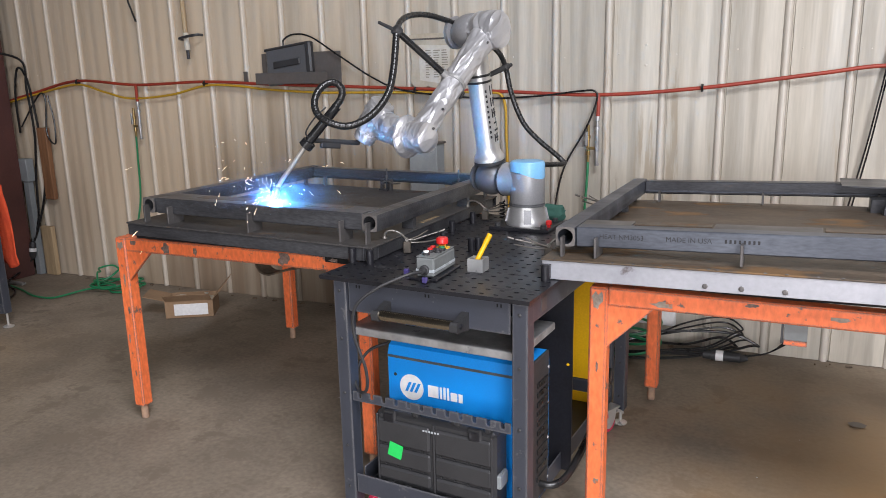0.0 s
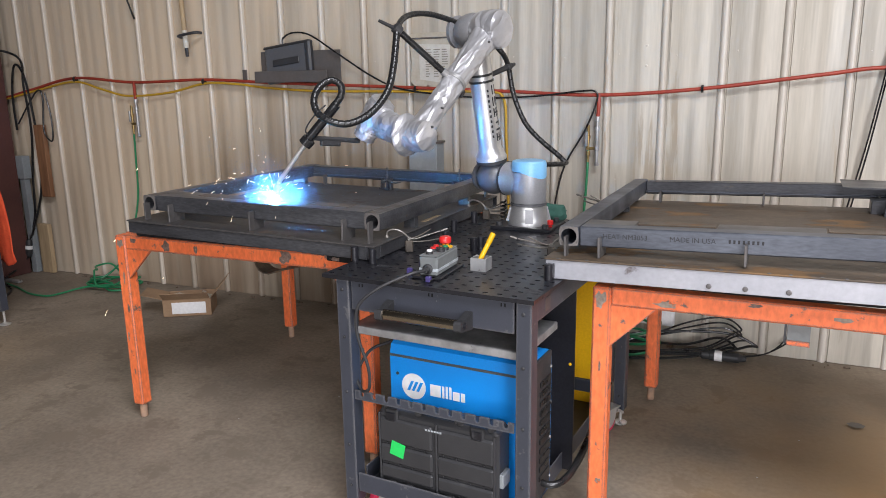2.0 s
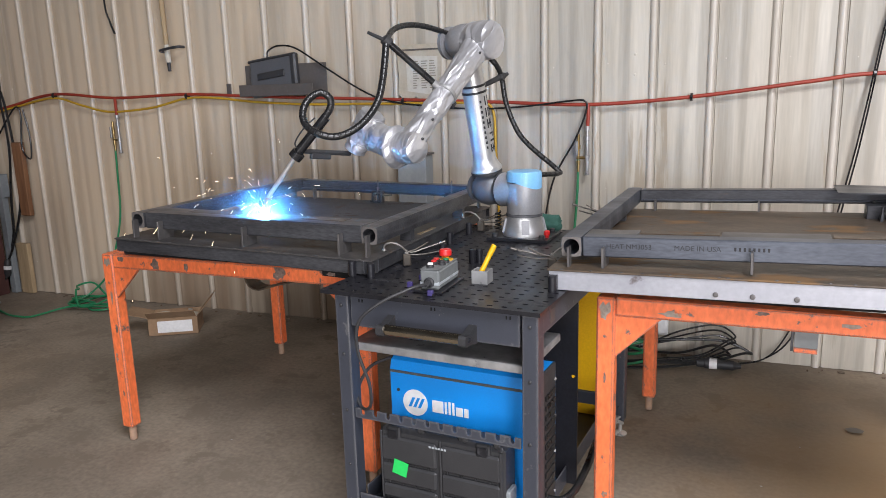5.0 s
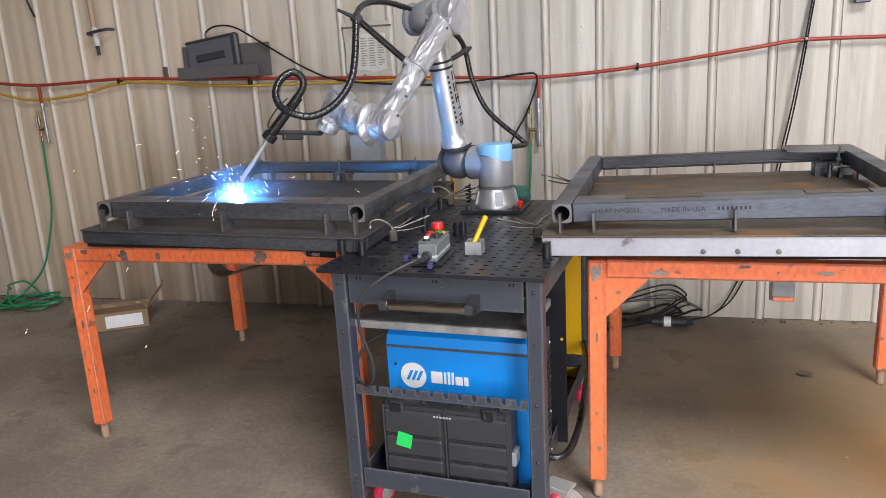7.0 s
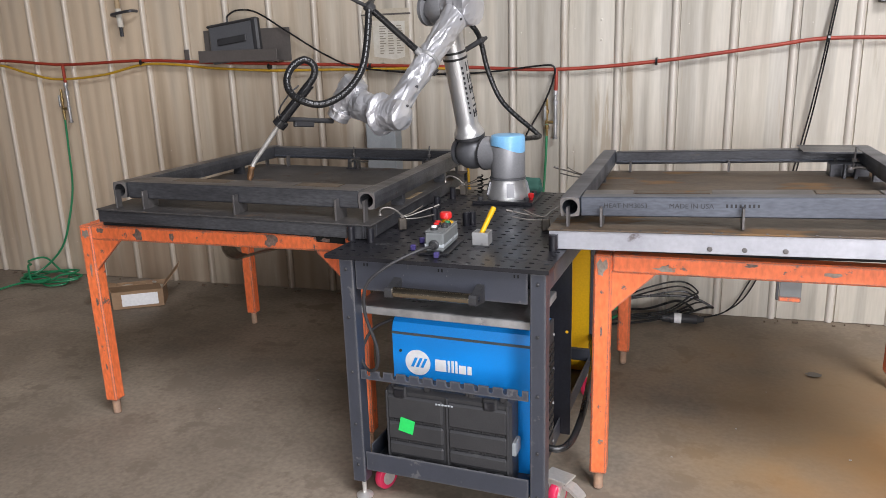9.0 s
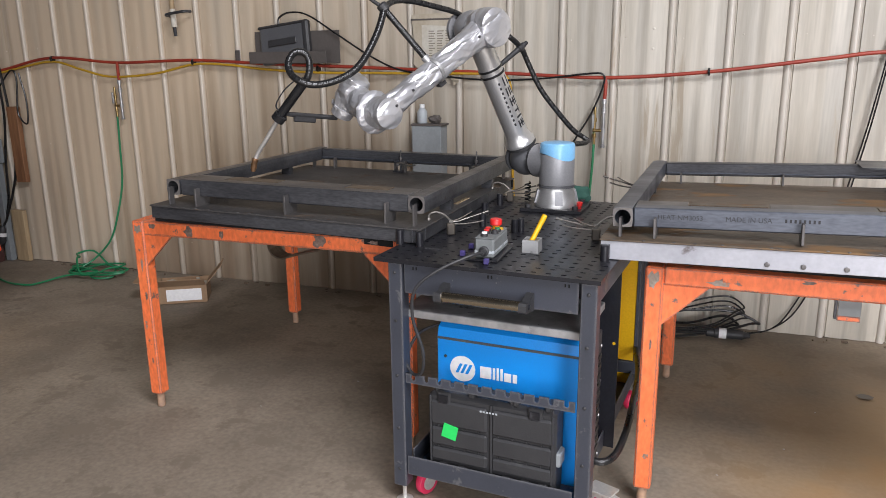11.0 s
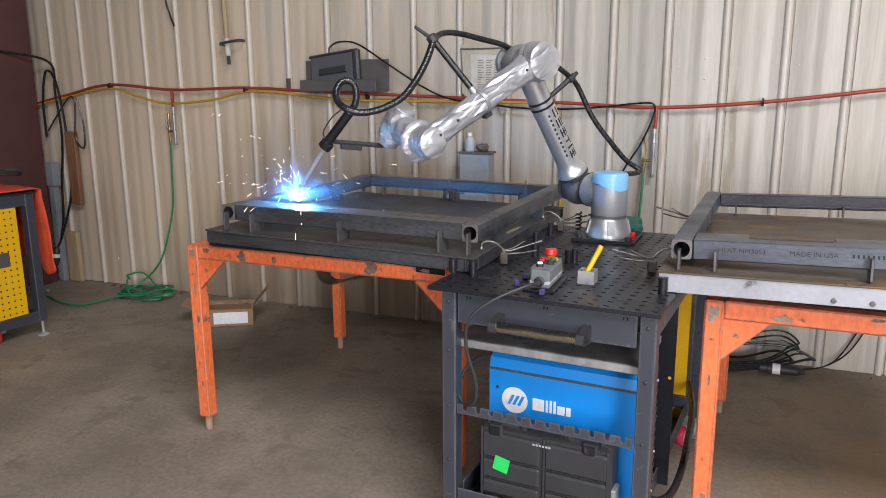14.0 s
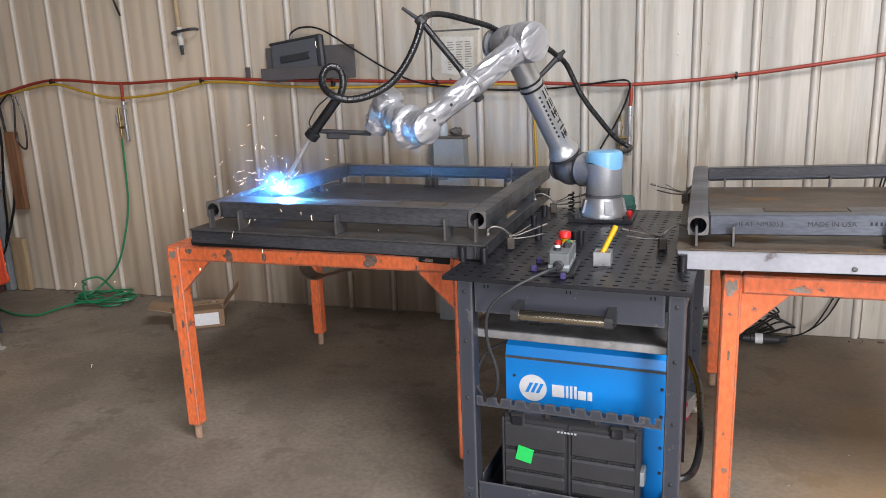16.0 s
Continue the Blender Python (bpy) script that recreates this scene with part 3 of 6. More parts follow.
bmesh.ops.create_circle(bm, cap_ends=True, segments=20, radius=0.036)
for v in bm.verts:
    v.co = Vector((0.335 + v.co.x * (1.0 + 0.15 * math.sin(5 * v.co.y * 40)), 3.551 + v.co.y * 0.8, 0.005))
tagged(new("oil_stain", mesh_of("oil_stain", bm, M["stain"])), "small dark oil stain on the concrete", "stain", kind="structure")
# steel column in the corner
col = thing("steel_column", (-6.25, 4.0, 0), "dark red-oxide painted steel column in the corner", "column")
for nm, a in (("flange", (-6.21, 3.55, 0, -5.84, 3.565, 4.6)), ("flange", (-6.21, 4.03, 0, -5.84, 4.045, 4.6)), ("web", (-5.85, 3.5655, 0, -5.835, 4.0295, 4.6))):
    part(nm, B(*a, 0.002), M["column"], col)

# ---- orange work tables ----


def work_table(m, L, D):
    root = thing("work_table", m=m, label="orange-painted welded steel work table with chipped paint", category="table", group="orange work tables")
    H = 0.893
    for i, (x, y) in enumerate(((0, 0), (L, 0), (0, D), (L, D))):
        leg = part("leg", B(x - 0.03, y - 0.03, 0.07, x + 0.03, y + 0.03, H - 0.002, 0.006), M["orange"], root)
        part("foot", lathe(bmesh.new(), (x, y, 0.0), (0, 0, 1), [(0, 0.015), (0.003, 0.0175), (0.05, 0.0175), (0.08, 0.017)], 14), M["foot"], leg, "worn round foot", True)
        sx, sy = (1 if x == 0 else -1), (1 if y == 0 else -1)
        bm = prism(bmesh.new(), [(x + sx * 0.028, H - 0.06), (x + sx * 0.175, H - 0.06), (x + sx * 0.028, H - 0.205)], "y", y - sy * 0.024, y - sy * 0.014)
        part("gusset", bm, M["orange"], leg)
    for a in ((0.03, -0.029, L - 0.03, 0.029), (0.03, D - 0.029, L - 0.03, D + 0.029)):
        part("rail", B(a[0], a[1], H - 0.062, a[2], a[3], H, 0.005), M["orange"], root)
    for x in (0, L):
        part("rail", B(x - 0.029, 0.031, H - 0.062, x + 0.029, D - 0.031, H, 0.005), M["orange"], root)
    part("cross_rail", B(0.58, 0.03, H - 0.062, 0.63, D - 0.03, H - 0.012, 0.004), M["mill"], root)
    return root


table_a = work_table(pose(-2.742, 2.352, 0, 0, 0, 1.2), 1.26, 1.205)
table_b = work_table(pose(-0.548, 2.322, 0, 0, 0, 0.6), 1.205, 1.165)
bucket = thing("scoop", (-2.4, 3.0, 0.57), "rusty curved sheet-steel hook hanging under the table", "hook")
part("body", prism(bmesh.new(), [(-2.530, 0.662), (-2.524, 0.622), (-2.505, 0.594), (-2.475, 0.580), (-2.44, 0.578), (-2.33, 0.612), (-2.20, 0.645), (-2.20, 0.650), (-2.33, 0.618), (-2.44, 0.585), (-2.472, 0.587), (-2.499, 0.600), (-2.517, 0.624), (-2.523, 0.662)], "y", 2.97, 3.07), M["rusty"], bucket)
part("hanger", B(-2.531, 2.99, 0.6625, -2.523, 3.05, 0.8315, 0.001), M["rusty"], bucket)
part("hanger", B(-2.531, 2.99, 0.832, -2.11, 3.05, 0.838, 0.001), M["strip"], bucket)
clip = thing("steel_clip", (0.03, 2.36, 0.76), "orange-edged grey angle bracket hanging under the table rail", "bracket")
part("face", B(0.004, 2.335, 0.772, 0.068, 2.341, 0.8345, 0.001), M["pendant"], clip)
part("lip", B(0.004, 2.334, 0.756, 0.068, 2.344, 0.7715, 0.001), M["orange"], clip)
part("cheek", prism(bmesh.new(), [(2.341, 0.758), (2.356, 0.758), (2.372, 0.8335), (2.341, 0.8335)], "x", -0.004, 0.003), M["mill"], clip)

def bare_spot(parent, x, z, w2, h, y, mat, seed):
    """An irregular patch of ground-off paint on the front of a rail or leg."""
    rnd = random.Random(seed)
    ring = []
    for k in range(14):
        a = 2 * math.pi * k / 14
        f = 0.45 + 0.65 * rnd.random()
        ring.append((x + max(-w2, min(w2, w2 * 1.2 * f * math.cos(a))), z + max(-h, min(h, h * 1.2 * f * math.sin(a)))))
    ob = part("bare_spot", prism(bmesh.new(), ring, "y", y - 0.0012, y + 0.001), mat, parent, "patch of bare ground steel")
    return ob


for tb, spots in ((table_a, ((0.27, 0.862, 0.026, 0.024, "scorched"), (0.44, 0.860, 0.012, 0.022, "scorched"), (0.90, 0.862, 0.030, 0.026, "scorched"), (0.08, 0.874, 0.018, 0.012, "scorched"), (1.14, 0.876, 0.03, 0.010, "scorched"))),
                  (table_b, ((0.20, 0.853, 0.040, 0.010, "worn_grey"), (0.70, 0.862, 0.030, 0.009, "worn_grey"), (0.46, 0.878, 0.02, 0.006, "scorched")))):
    for k, (x, z, w2, h, mt) in enumerate(spots):
        bare_spot(tb, x, z, w2, h, -0.029, M[mt], 3 + k)
for tb, spots in ((table_a, ((0.004, 0.69, 0.006, 0.035), (0.010, 0.55, 0.007, 0.020), (-0.008, 0.41, 0.006, 0.022), (0.006, 0.24, 0.005, 0.014), (0.0, 0.855, 0.018, 0.020))),
                  (table_b, ((-0.004, 0.845, 0.020, 0.034), (0.0, 0.62, 0.004, 0.020), (0.006, 0.20, 0.011, 0.011)))):
    for k, (x, z, w2, h) in enumerate(spots):
        bare_spot(tb, x, z, w2, h, -0.030, M["worn_grey" if k % 2 == 0 else "scorched"], 23 + k)

# ---- fixtures: a low channel base with a plate, and the tube frame that is being welded on it ----


def fixture(sgn, m, plate_mat, front_mat, tag):
    base = thing("fixture_base", m=m, label=f"low steel channel fixture base with a {tag} top plate", category="fixture", group="welding fixtures")
    L, D, H = 1.19, 1.25, (0.068 if sgn > 0 else 0.054)

    def X(a, b):
        return (a, b) if sgn > 0 else (-b, -a)
    x0, x1 = X(0, L)
    for y, f in ((0.0, 1), (D, -1)):
        bm = bmesh.new()
        ya, yb = sorted((y, y + f * 0.005))
        box(bm, x0, ya, 0, x1, yb, H - 0.007, 0.001)
        ya, yb = sorted((y + f * 0.005, y + f * 0.045))
        box(bm, x0, ya, 0, x1, yb, 0.005, 0.001)
        part("channel", bm, front_mat if y == 0 else M["mill"], base, "long steel channel rail")
    for a in (0.0, 0.6, L - 0.045):
        xa, xb = X(a, a + 0.045)
        part("cross_channel", B(xa, 0.05, 0.001, xb, D - 0.05, H - 0.007, 0.002), M["mill"], base)
    part("plate", B(x0 - 0.004, -0.006, H - 0.006, x1 + 0.004, D, H, 0.0015), plate_mat, base, "flat steel plate")
    for a in (0.06, 0.035):
        xa, xb = X(a - 0.035, a - 0.030)
        part("end_lug", B(xa, -0.012, 0.004, xb, 0.045, 0.05, 0.001), M["mill"], base)
    bm = bmesh.new()
    for k in range(14):
        x = x0 + (x1 - x0) * (k + random.random()) / 14
        lathe(bm, (x, -0.003, H), (0, 0, 1), [(0, 0.006), (0.002, 0.004), (0.003, 0.001)], 6)
    tagged(part("tack_weld", bm, M["strip"], base), kind="stuff")
    if sgn > 0:
        for a in (0.50, 0.60, 0.715):
            part("bolt", lathe(bmesh.new(), (a, 0, 0.016 if a != 0.64 else 0.03), (0, -1, 0), [(0, 0.008), (0.003, 0.008), (0.004, 0.005)], 10), M["strip"], base)

    fr = thing("tube_frame", m=m @ pose(0, 0, 0, 0, -0.35 if sgn < 0 else -0.5, 0), label="rectangular frame of dark square steel tube tacked to the fixture", category="steel frame", group="tube frames")
    # same steel on both frames; the right one's stronger light is put into its colour
    tube_mat = M["lit_blue_mill"] if sgn > 0 else M["mill"]
    w, zc = 0.065, 0.129
    f0, f1, y0, y1 = (0.028, 1.175, 0.06, 1.29) if sgn > 0 else (0.006, 1.152, 0.06, 1.29)
    for a in (f0, f1 - w):
        xa, xb = X(a, a + w)
        bm = square_tube(bmesh.new(), y1 - y0, w, 0.0255)
        bmesh.ops.translate(bm, verts=bm.verts, vec=((xa + xb) / 2, y0, zc))
        part("side_tube", bm, tube_mat, fr)
        ring = square_tube(bmesh.new(), 0.002, w - 0.001, 0.0258, 0.0018)
        bmesh.ops.translate(ring, verts=ring.verts, vec=((xa + xb) / 2, y0 - 0.0021, zc))
        bmesh.ops.delete(ring, geom=[f for f in ring.faces if len(f.verts) > 4], context="FACES_ONLY")
        part("cut_end", ring, M["cut"], fr, "bare saw-cut tube end")
    xa, xb = X(f0 + w, f1 - w)
    part("front_tube", B(xa + 0.001, y0 + 0.004, zc - w / 2, xb - 0.001, y0 + 0.066, zc + w / 2, 0.004), tube_mat, fr)
    part("back_tube", B(xa + 0.001, y1 - 0.066, zc - w / 2 + 0.004, xb - 0.001, y1 - 0.002, zc + w / 2 - 0.004, 0.004), M["mill"], fr)
    part("back_ledge", B(xa + 0.003, y1 - 0.080, zc - 0.018, xb - 0.003, y1 - 0.0665, zc - 0.012, 0.001), M["lit_blue_mill"], fr, "narrow steel ledge along the back tube")
    # flat strips on the inner side of the front tube, with slots between them
    span = xb - xa
    for a, b, gap, rust in ((0.0, 0.16, 0.002, 0), (0.165, 0.40, 0.028, 1), (0.405, 0.70, 0.002, 0), (0.705, 0.88, 0.030, 1), (0.885, 1.0, 0.002, 0)):
        part("flat_strip", B(xa + span * a, y0 + 0.068 + (gap if sgn > 0 else 0.25 * gap), zc + w / 2 - 0.008, xa + span * b, y0 + 0.150, zc + w / 2 - 0.002, 0.0015), M["rusty" if rust else "strip"], fr, "flat steel strip beside the tube")
    # upright tabs that hold the tube
    for a in ((0.056, 0.165, 0.595, 1.025, 1.14) if sgn > 0 else (0.038, 0.150, 0.575, 0.99, 1.12)):
        x = X(a, a)[0]
        bm = box(bmesh.new(), x - 0.004, 0.028, H, x + 0.004, 0.058, 0.133, 0.001)
        if 0.06 < a < 1.1:
            prism(bm, [(0.058, H), (0.115, H), (0.115, 0.094), (0.058, 0.098)], "x", x - 0.004, x + 0.004)
        part("tab", bm, M["strip"], fr, "upright steel locating tab")
        for yy in (1.20,):
            bm = box(bmesh.new(), x - 0.004, yy - 0.02, H, x + 0.004, yy + 0.01, 0.118, 0.001)
            part("tab", bm, M["strip"], fr, "upright steel locating tab")
    for a in (f0 + 0.005, f1 - w + 0.005):
        xa2, xb2 = X(a, a + 0.05)
        for yy in (0.35, 0.9):
            part("spacer", B(xa2, yy, H, xb2, yy + 0.03, zc - w / 2, 0.001), M["mill"], fr)
    return base, fr


LEFT = pose(-1.352, 2.216, 0.9225, 0, 1.0, 0.5)
RIGHT = pose(-0.716, 2.225, 0.9215, 0, -1.0, -0.2)
base_l, frame_l = fixture(-1, LEFT, M["sheet"], M["mill"], "dark grey")
base_r, frame_r = fixture(1, RIGHT, M["rusty"], M["bright"], "rust-brown")
letters("stencil", "HEAT NM3053", 0.022, pose(0.17, 0.0635, 0.126, 90, 0, 0), M["mark"], frame_r)
letters("stencil", "MADE IN USA", 0.022, pose(0.375, 0.0635, 0.126, 90, 0, 0), M["mark"], frame_r)
bm = bmesh.new()
for k in range(8):
    box(bm, 0.545 + 0.013 * k, 0.0630, 0.129, 0.551 + 0.013 * k, 0.0636, 0.140, 0)
part("print_bars", bm, M["mark"], frame_r)
bm = bmesh.new()
for k in range(6):
    box(bm, -0.050, 0.48 + 0.028 * k, 0.0535, -0.028, 0.498 + 0.028 * k, 0.0546, 0)
part("print_bars", bm, M["pale_wood"], base_l, "row of pale paint-marker strokes")

# black locating pins between plates and cart, and support packing on the tables
for (x, y) in ((-1.425, 2.205), (-1.345, 2.195), (-0.70, 2.205), (-1.30, 3.02), (-1.30, 2.80), (-1.235, 2.575), (-1.085, 2.505), (-1.068, 2.53)):
    p = thing("locating_pin", (x, y, 0.92), "short black steel locating pin standing on the cart top", "pin", group="locating pins")
    part("shank", lathe(bmesh.new(), (x, y, 0.92), (0, 0, 1), [(0, 0.014), (0.05, 0.014), (0.053, 0.011)], 14), M["plate"], p, smooth=True)
for nm, x0, x1, z in (("a", -2.66, -1.52, 0.008), ("b", -0.505, 0.68, 0.008)):
    sup = thing("packing_board", (x0, 2.4, 0.893), "dark board packed between the orange table and the fixture", "board", group="packing boards")
    part("board", B(0.0, 2.346, -0.010, x1 - x0, 3.4, 0.0275, 0.003, pose(x0, 0, 0.8935, 0, 1.0 if nm == "a" else -1.0, 0)), M["hole"], sup)


def plier(m):
    """A locking C-clamp plier: jaw, two handles and a swivel pad."""
    root = thing("locking_clamp", m=m, label="worn nickel-plated locking clamp pliers gripping the fixture edge", category="clamp", group="locking clamps")
    part("upper_jaw", tube(bmesh.new(), [(0.0, 0, 0.062), (0.004, 0, 0.082), (0.03, 0, 0.088), (0.06, 0, 0.075), (0.085, 0, 0.05)], 0.0042, 8), M["plier_steel"], root, smooth=True)
    part("handle", tube(bmesh.new(), [(0.08, 0, 0.055), (0.105, 0, 0.05), (0.15, 0.004, 0.062), (0.20, 0.012, 0.075)], 0.0034, 8), M["plier_steel"], root, smooth=True)
    part("handle", tube(bmesh.new(), [(0.08, 0, 0.045), (0.105, 0, 0.040), (0.15, -0.004, 0.042), (0.205, -0.010, 0.052)], 0.0030, 8), M["plier_steel"], root, smooth=True)
    part("body", B(0.068, -0.012, 0.0, 0.098, 0.012, 0.045, 0.004), M["copper_dull"], root)
    part("release_lever", tube(bmesh.new(), [(0.085, 0.004, 0.05), (0.12, 0.008, 0.060), (0.165, 0.014, 0.083)], 0.0026, 6), M["copper_dull"], root, smooth=True)
    part("adjusting_screw", rod(bmesh.new(), (0.205, 0.012, 0.076), (0.228, 0.015, 0.083), 0.0045, 0.0045, 8), M["plier_steel"], root)
    part("rivet", rod(bmesh.new(), (0.083, -0.010, 0.052), (0.083, 0.010, 0.052), 0.007, seg=10), M["plier_steel"], root)
    part("pad", lathe(bmesh.new(), (0, 0, 0.068), (0, 0, -1), [(0, 0.005), (0.006, 0.009), (0.009, 0.009)], 10), M["plier_steel"], root, smooth=True)
    return root


clamp_a = plier(pose(-1.375, 2.355, 0.921, 0, 0, 28))
copy_thing(clamp_a, pose(-0.695, 2.50, 0.921, 0, 0, 196))
copy_thing(clamp_a, pose(-1.36, 3.10, 0.921, 0, 0, 8))
copy_thing(clamp_a, pose(-0.63, 3.10, 0.975, 0, 0, 172))


def toggle(x, y, z, s=1.0):
    root = thing("toggle_clamp", (x, y, z), "small dark steel screw clamp standing on the fixture plate", "clamp", group="screw clamps")
    part("foot", B(x - 0.034 * s, y - 0.022 * s, z, x + 0.030 * s, y + 0.022 * s, z + 0.008 * s, 0.001), M["mill"], root)
    for a, w2 in ((-0.026, 0.010), (0.012, 0.012)):
        part("cheek", prism(bmesh.new(), [(x + a * s, z + 0.008 * s), (x + (a + w2) * s, z + 0.008 * s), (x + (a + w2 - 0.002) * s, z + 0.060 * s), (x + (a + 0.004) * s, z + 0.066 * s)], "y", y - 0.02 * s, y + 0.016 * s), M["mill"], root)
    part("collar", lathe(bmesh.new(), (x - 0.004 * s, y - 0.026 * s, z + 0.046 * s), (0, 1, 0.1), [(0, 0.008 * s), (0.002 * s, 0.011 * s), (0.036 * s, 0.011 * s), (0.038 * s, 0.007 * s)], 14), M["strip"], root, smooth=True)
    part("lever", tube(bmesh.new(), [(x - 0.01 * s, y - 0.02 * s, z + 0.05 * s), (x + 0.03 * s, y - 0.03 * s, z + 0.058 * s), (x + 0.075 * s, y - 0.035 * s, z + 0.046 * s), (x + 0.115 * s, y - 0.03 * s, z + 0.050 * s)], 0.0045 * s, 7), M["plier_steel"], root, smooth=True)
    part("screw", rod(bmesh.new(), (x + 0.008 * s, y, z + 0.055 * s), (x + 0.012 * s, y, z + 0.13 * s), 0.004 * s, seg=8), M["strip"], root, smooth=True)
    part("nut", rod(bmesh.new(), (x + 0.009 * s, y, z + 0.075 * s), (x + 0.010 * s, y, z + 0.087 * s), 0.009 * s, seg=6), M["strip"], root)


toggle(-1.972, 3.41, 0.987, 0.9)
toggle(-1.55, 3.40, 0.981, 1.0)
toggle(0.345, 3.275, 0.994, 1.1)
blk = thing("corner_block", (0.3, 3.40, 0.99), "dark bent steel cover plate over the frame corner", "block")
part("block", B(0.275, 3.315, 0.996, 0.425, 3.40, 1.06, 0.003), M["mill"], blk)
part("cover", prism(bmesh.new(), [(0.17, 1.108), (0.46, 1.108), (0.46, 1.102), (0.22, 1.102)], "y", 3.33, 3.58), M["mill"], blk)

# ---- the robot cart ----
CART = pose(-1.434, 2.006, 0, 0, 0, -2.9)
cart = thing("robot_cart", m=CART, label="charcoal-painted steel robot cart with a perforated top", category="cart")
W, D = 0.764, 1.26
for x, y in ((0.046, 0.014), (0.702, 0.014), (0.046, 1.18), (0.702, 1.18)):
    leg = part("leg", B(x, y, 0.07, x + 0.050, y + 0.055, 0.905, 0.003), M["charcoal"], cart)
    for z in (0.87, 0.70, 0.50, 0.30, 0.14):
        part("bolt", lathe(bmesh.new(), (x + 0.025, y, z), (0, -1, 0), [(0, 0.006), (0.003, 0.0055), (0.005, 0.003)], 10), M["black"], leg, smooth=True)
    part("levelling_foot", lathe(bmesh.new(), (x + 0.03, y + 0.025, 0), (0, 0, 1), [(0, 0.03), (0.006, 0.031), (0.014, 0.014), (0.016, 0.008), (0.085, 0.008)], 16), M["chrome"], leg, "chrome levelling foot", True)
part("apron", B(0.102, 0.022, 0.80, 0.693, 0.030, 0.906, 0.002), M["charcoal"], cart)
part("apron", B(0.102, 1.20, 0.80, 0.693, 1.21, 0.906, 0.002), M["charcoal"], cart)
for x in (0.046, 0.7355):
    part("side_rail", B(x, 0.073, 0.83, x + 0.012, 1.178, 0.905, 0.002), M["charcoal"], cart)
part("divider", B(0.064, 0.480, 0.125, 0.738, 0.487, 0.829, 0.001), M["plate"], cart, "black sheet divider behind the welder")
part("yellow_panel", B(0.40, 1.085, 0.237, 0.700, 1.093, 0.86, 0.002), M["yellow"], cart, "yellow perforated rear panel")
part("rear_bar", B(0.40, 1.080, 0.176, 0.716, 1.094, 0.235, 0.002), M["charcoal"], cart)
part("yellow_panel", B(0.40, 1.085, 0.03, 0.700, 1.093, 0.174, 0.002), M["yellow"], cart, "yellow lower rear panel")
part("rear_post", B(0.701, 1.0765, 0.236, 0.717, 1.12, 0.905, 0.002), M["charcoal"], cart)
part("rivet", lathe(bmesh.new(), (0.722, 0.480, 0.545), (0, -1, 0), [(0, 0.006), (0.002, 0.005)], 10), M["yellow"], cart, "small yellow rivet")
part("rating_plate", B(0.7475, 0.14, 0.845, 0.749, 0.185, 0.89, 0), M["strip"], cart, "small grey rating plate")
# perforated top: each cell has a real slot
bm = bmesh.new()
x0, y0, cx, cy = 0.0, 0.0, W / 16, D / 26
zt, zb = 0.920, 0.908
for i in range(16):
    for j in range(26):
        ox, oy = i * cx, j * cy
        out = [(0, 0), (cx / 2, 0), (cx, 0), (cx, cy / 2), (cx, cy), (cx / 2, cy), (0, cy), (0, cy / 2)]
        o = [bm.verts.new((ox + a, oy + b, zt)) for a, b in out]
        mx, my, a, b = ox + cx / 2, oy + cy / 2, 0.0092, 0.0058
        sl8 = [(-a, -b * 0.55), (-a * 0.5, -b), (a * 0.5, -b), (a, -b * 0.55), (a, b * 0.55), (a * 0.5, b), (-a * 0.5, b), (-a, b * 0.55)]
        h = [bm.verts.new((mx + p, my + q, zt)) for p, q in sl8]
        g = [bm.verts.new((mx + p, my + q, zb)) for p, q in sl8]
        hi = [h[0], h[1], h[2], h[3], h[4], h[5], h[6], h[7]]
        ring_o = [o[0], o[1], o[1], o[2], o[4], o[5], o[5], o[6]]
        bm.faces.new((o[0], o[1], h[2], h[1], h[0]))
        bm.faces.new((o[1], o[2], h[3], h[2]))
        bm.faces.new((o[2], o[3], o[4], h[4], h[3]))
        bm.faces.new((o[4], o[5], h[5], h[4]))
        bm.faces.new((o[5], o[6], h[7], h[6], h[5]))
        bm.faces.new((o[6], o[7], o[0], h[0], h[7]))
        for k in range(8):
            bm.faces.new((h[k], h[(k + 1) % 8], g[(k + 1) % 8], g[k]))
bmesh.ops.remove_doubles(bm, verts=bm.verts, dist=0.0001)
rim = [e for e in bm.edges if e.is_boundary and e.verts[0].co.z > zt - 0.001 and e.verts[1].co.z > zt - 0.001]
low = bmesh.ops.extrude_edge_only(bm, edges=rim)["geom"]
bmesh.ops.translate(bm, verts=[v for v in low if isinstance(v, bmesh.types.BMVert)], vec=(0, 0, zb - zt))
part("perforated_top", bm, M["plate"], cart, "black steel top with rows of small slots")
part("under_top", B(0.002, 0.002, 0.9062, W - 0.002, D - 0.002, 0.9076, 0), M["hole"], cart)
shelf = part("shelf", B(0.064, 0.062, 0.700, 0.70, 0.40, 0.728, 0.003), M["galv"], cart, "scuffed galvanised steel shelf")
# notched tool bar
outline = [(0.10, 0.475), (0.695, 0.475)]
x = 0.695
for k in range(12):
    x = 0.695 - 0.049 * k - 0.02
    outline += [(x, 0.509), (x, 0.492), (x - 0.004, 0.487), (x - 0.011, 0.487), (x - 0.015, 0.492), (x - 0.015, 0.509)]
outline.insert(2, (0.695, 0.509))
outline.append((0.10, 0.509))
part("tool_bar", prism(bmesh.new(), outline, "y", 0.020, 0.026), M["charcoal"], cart, "notched steel tool bar")
tray = bmesh.new()
box(tray, 0.10, 0.020, 0.12, 0.695, 0.026, 0.193)
box(tray, 0.10, 0.026, 0.12, 0.695, 1.17, 0.127)
box(tray, 0.094, 0.075, 0.12, 0.10, 1.17, 0.193)
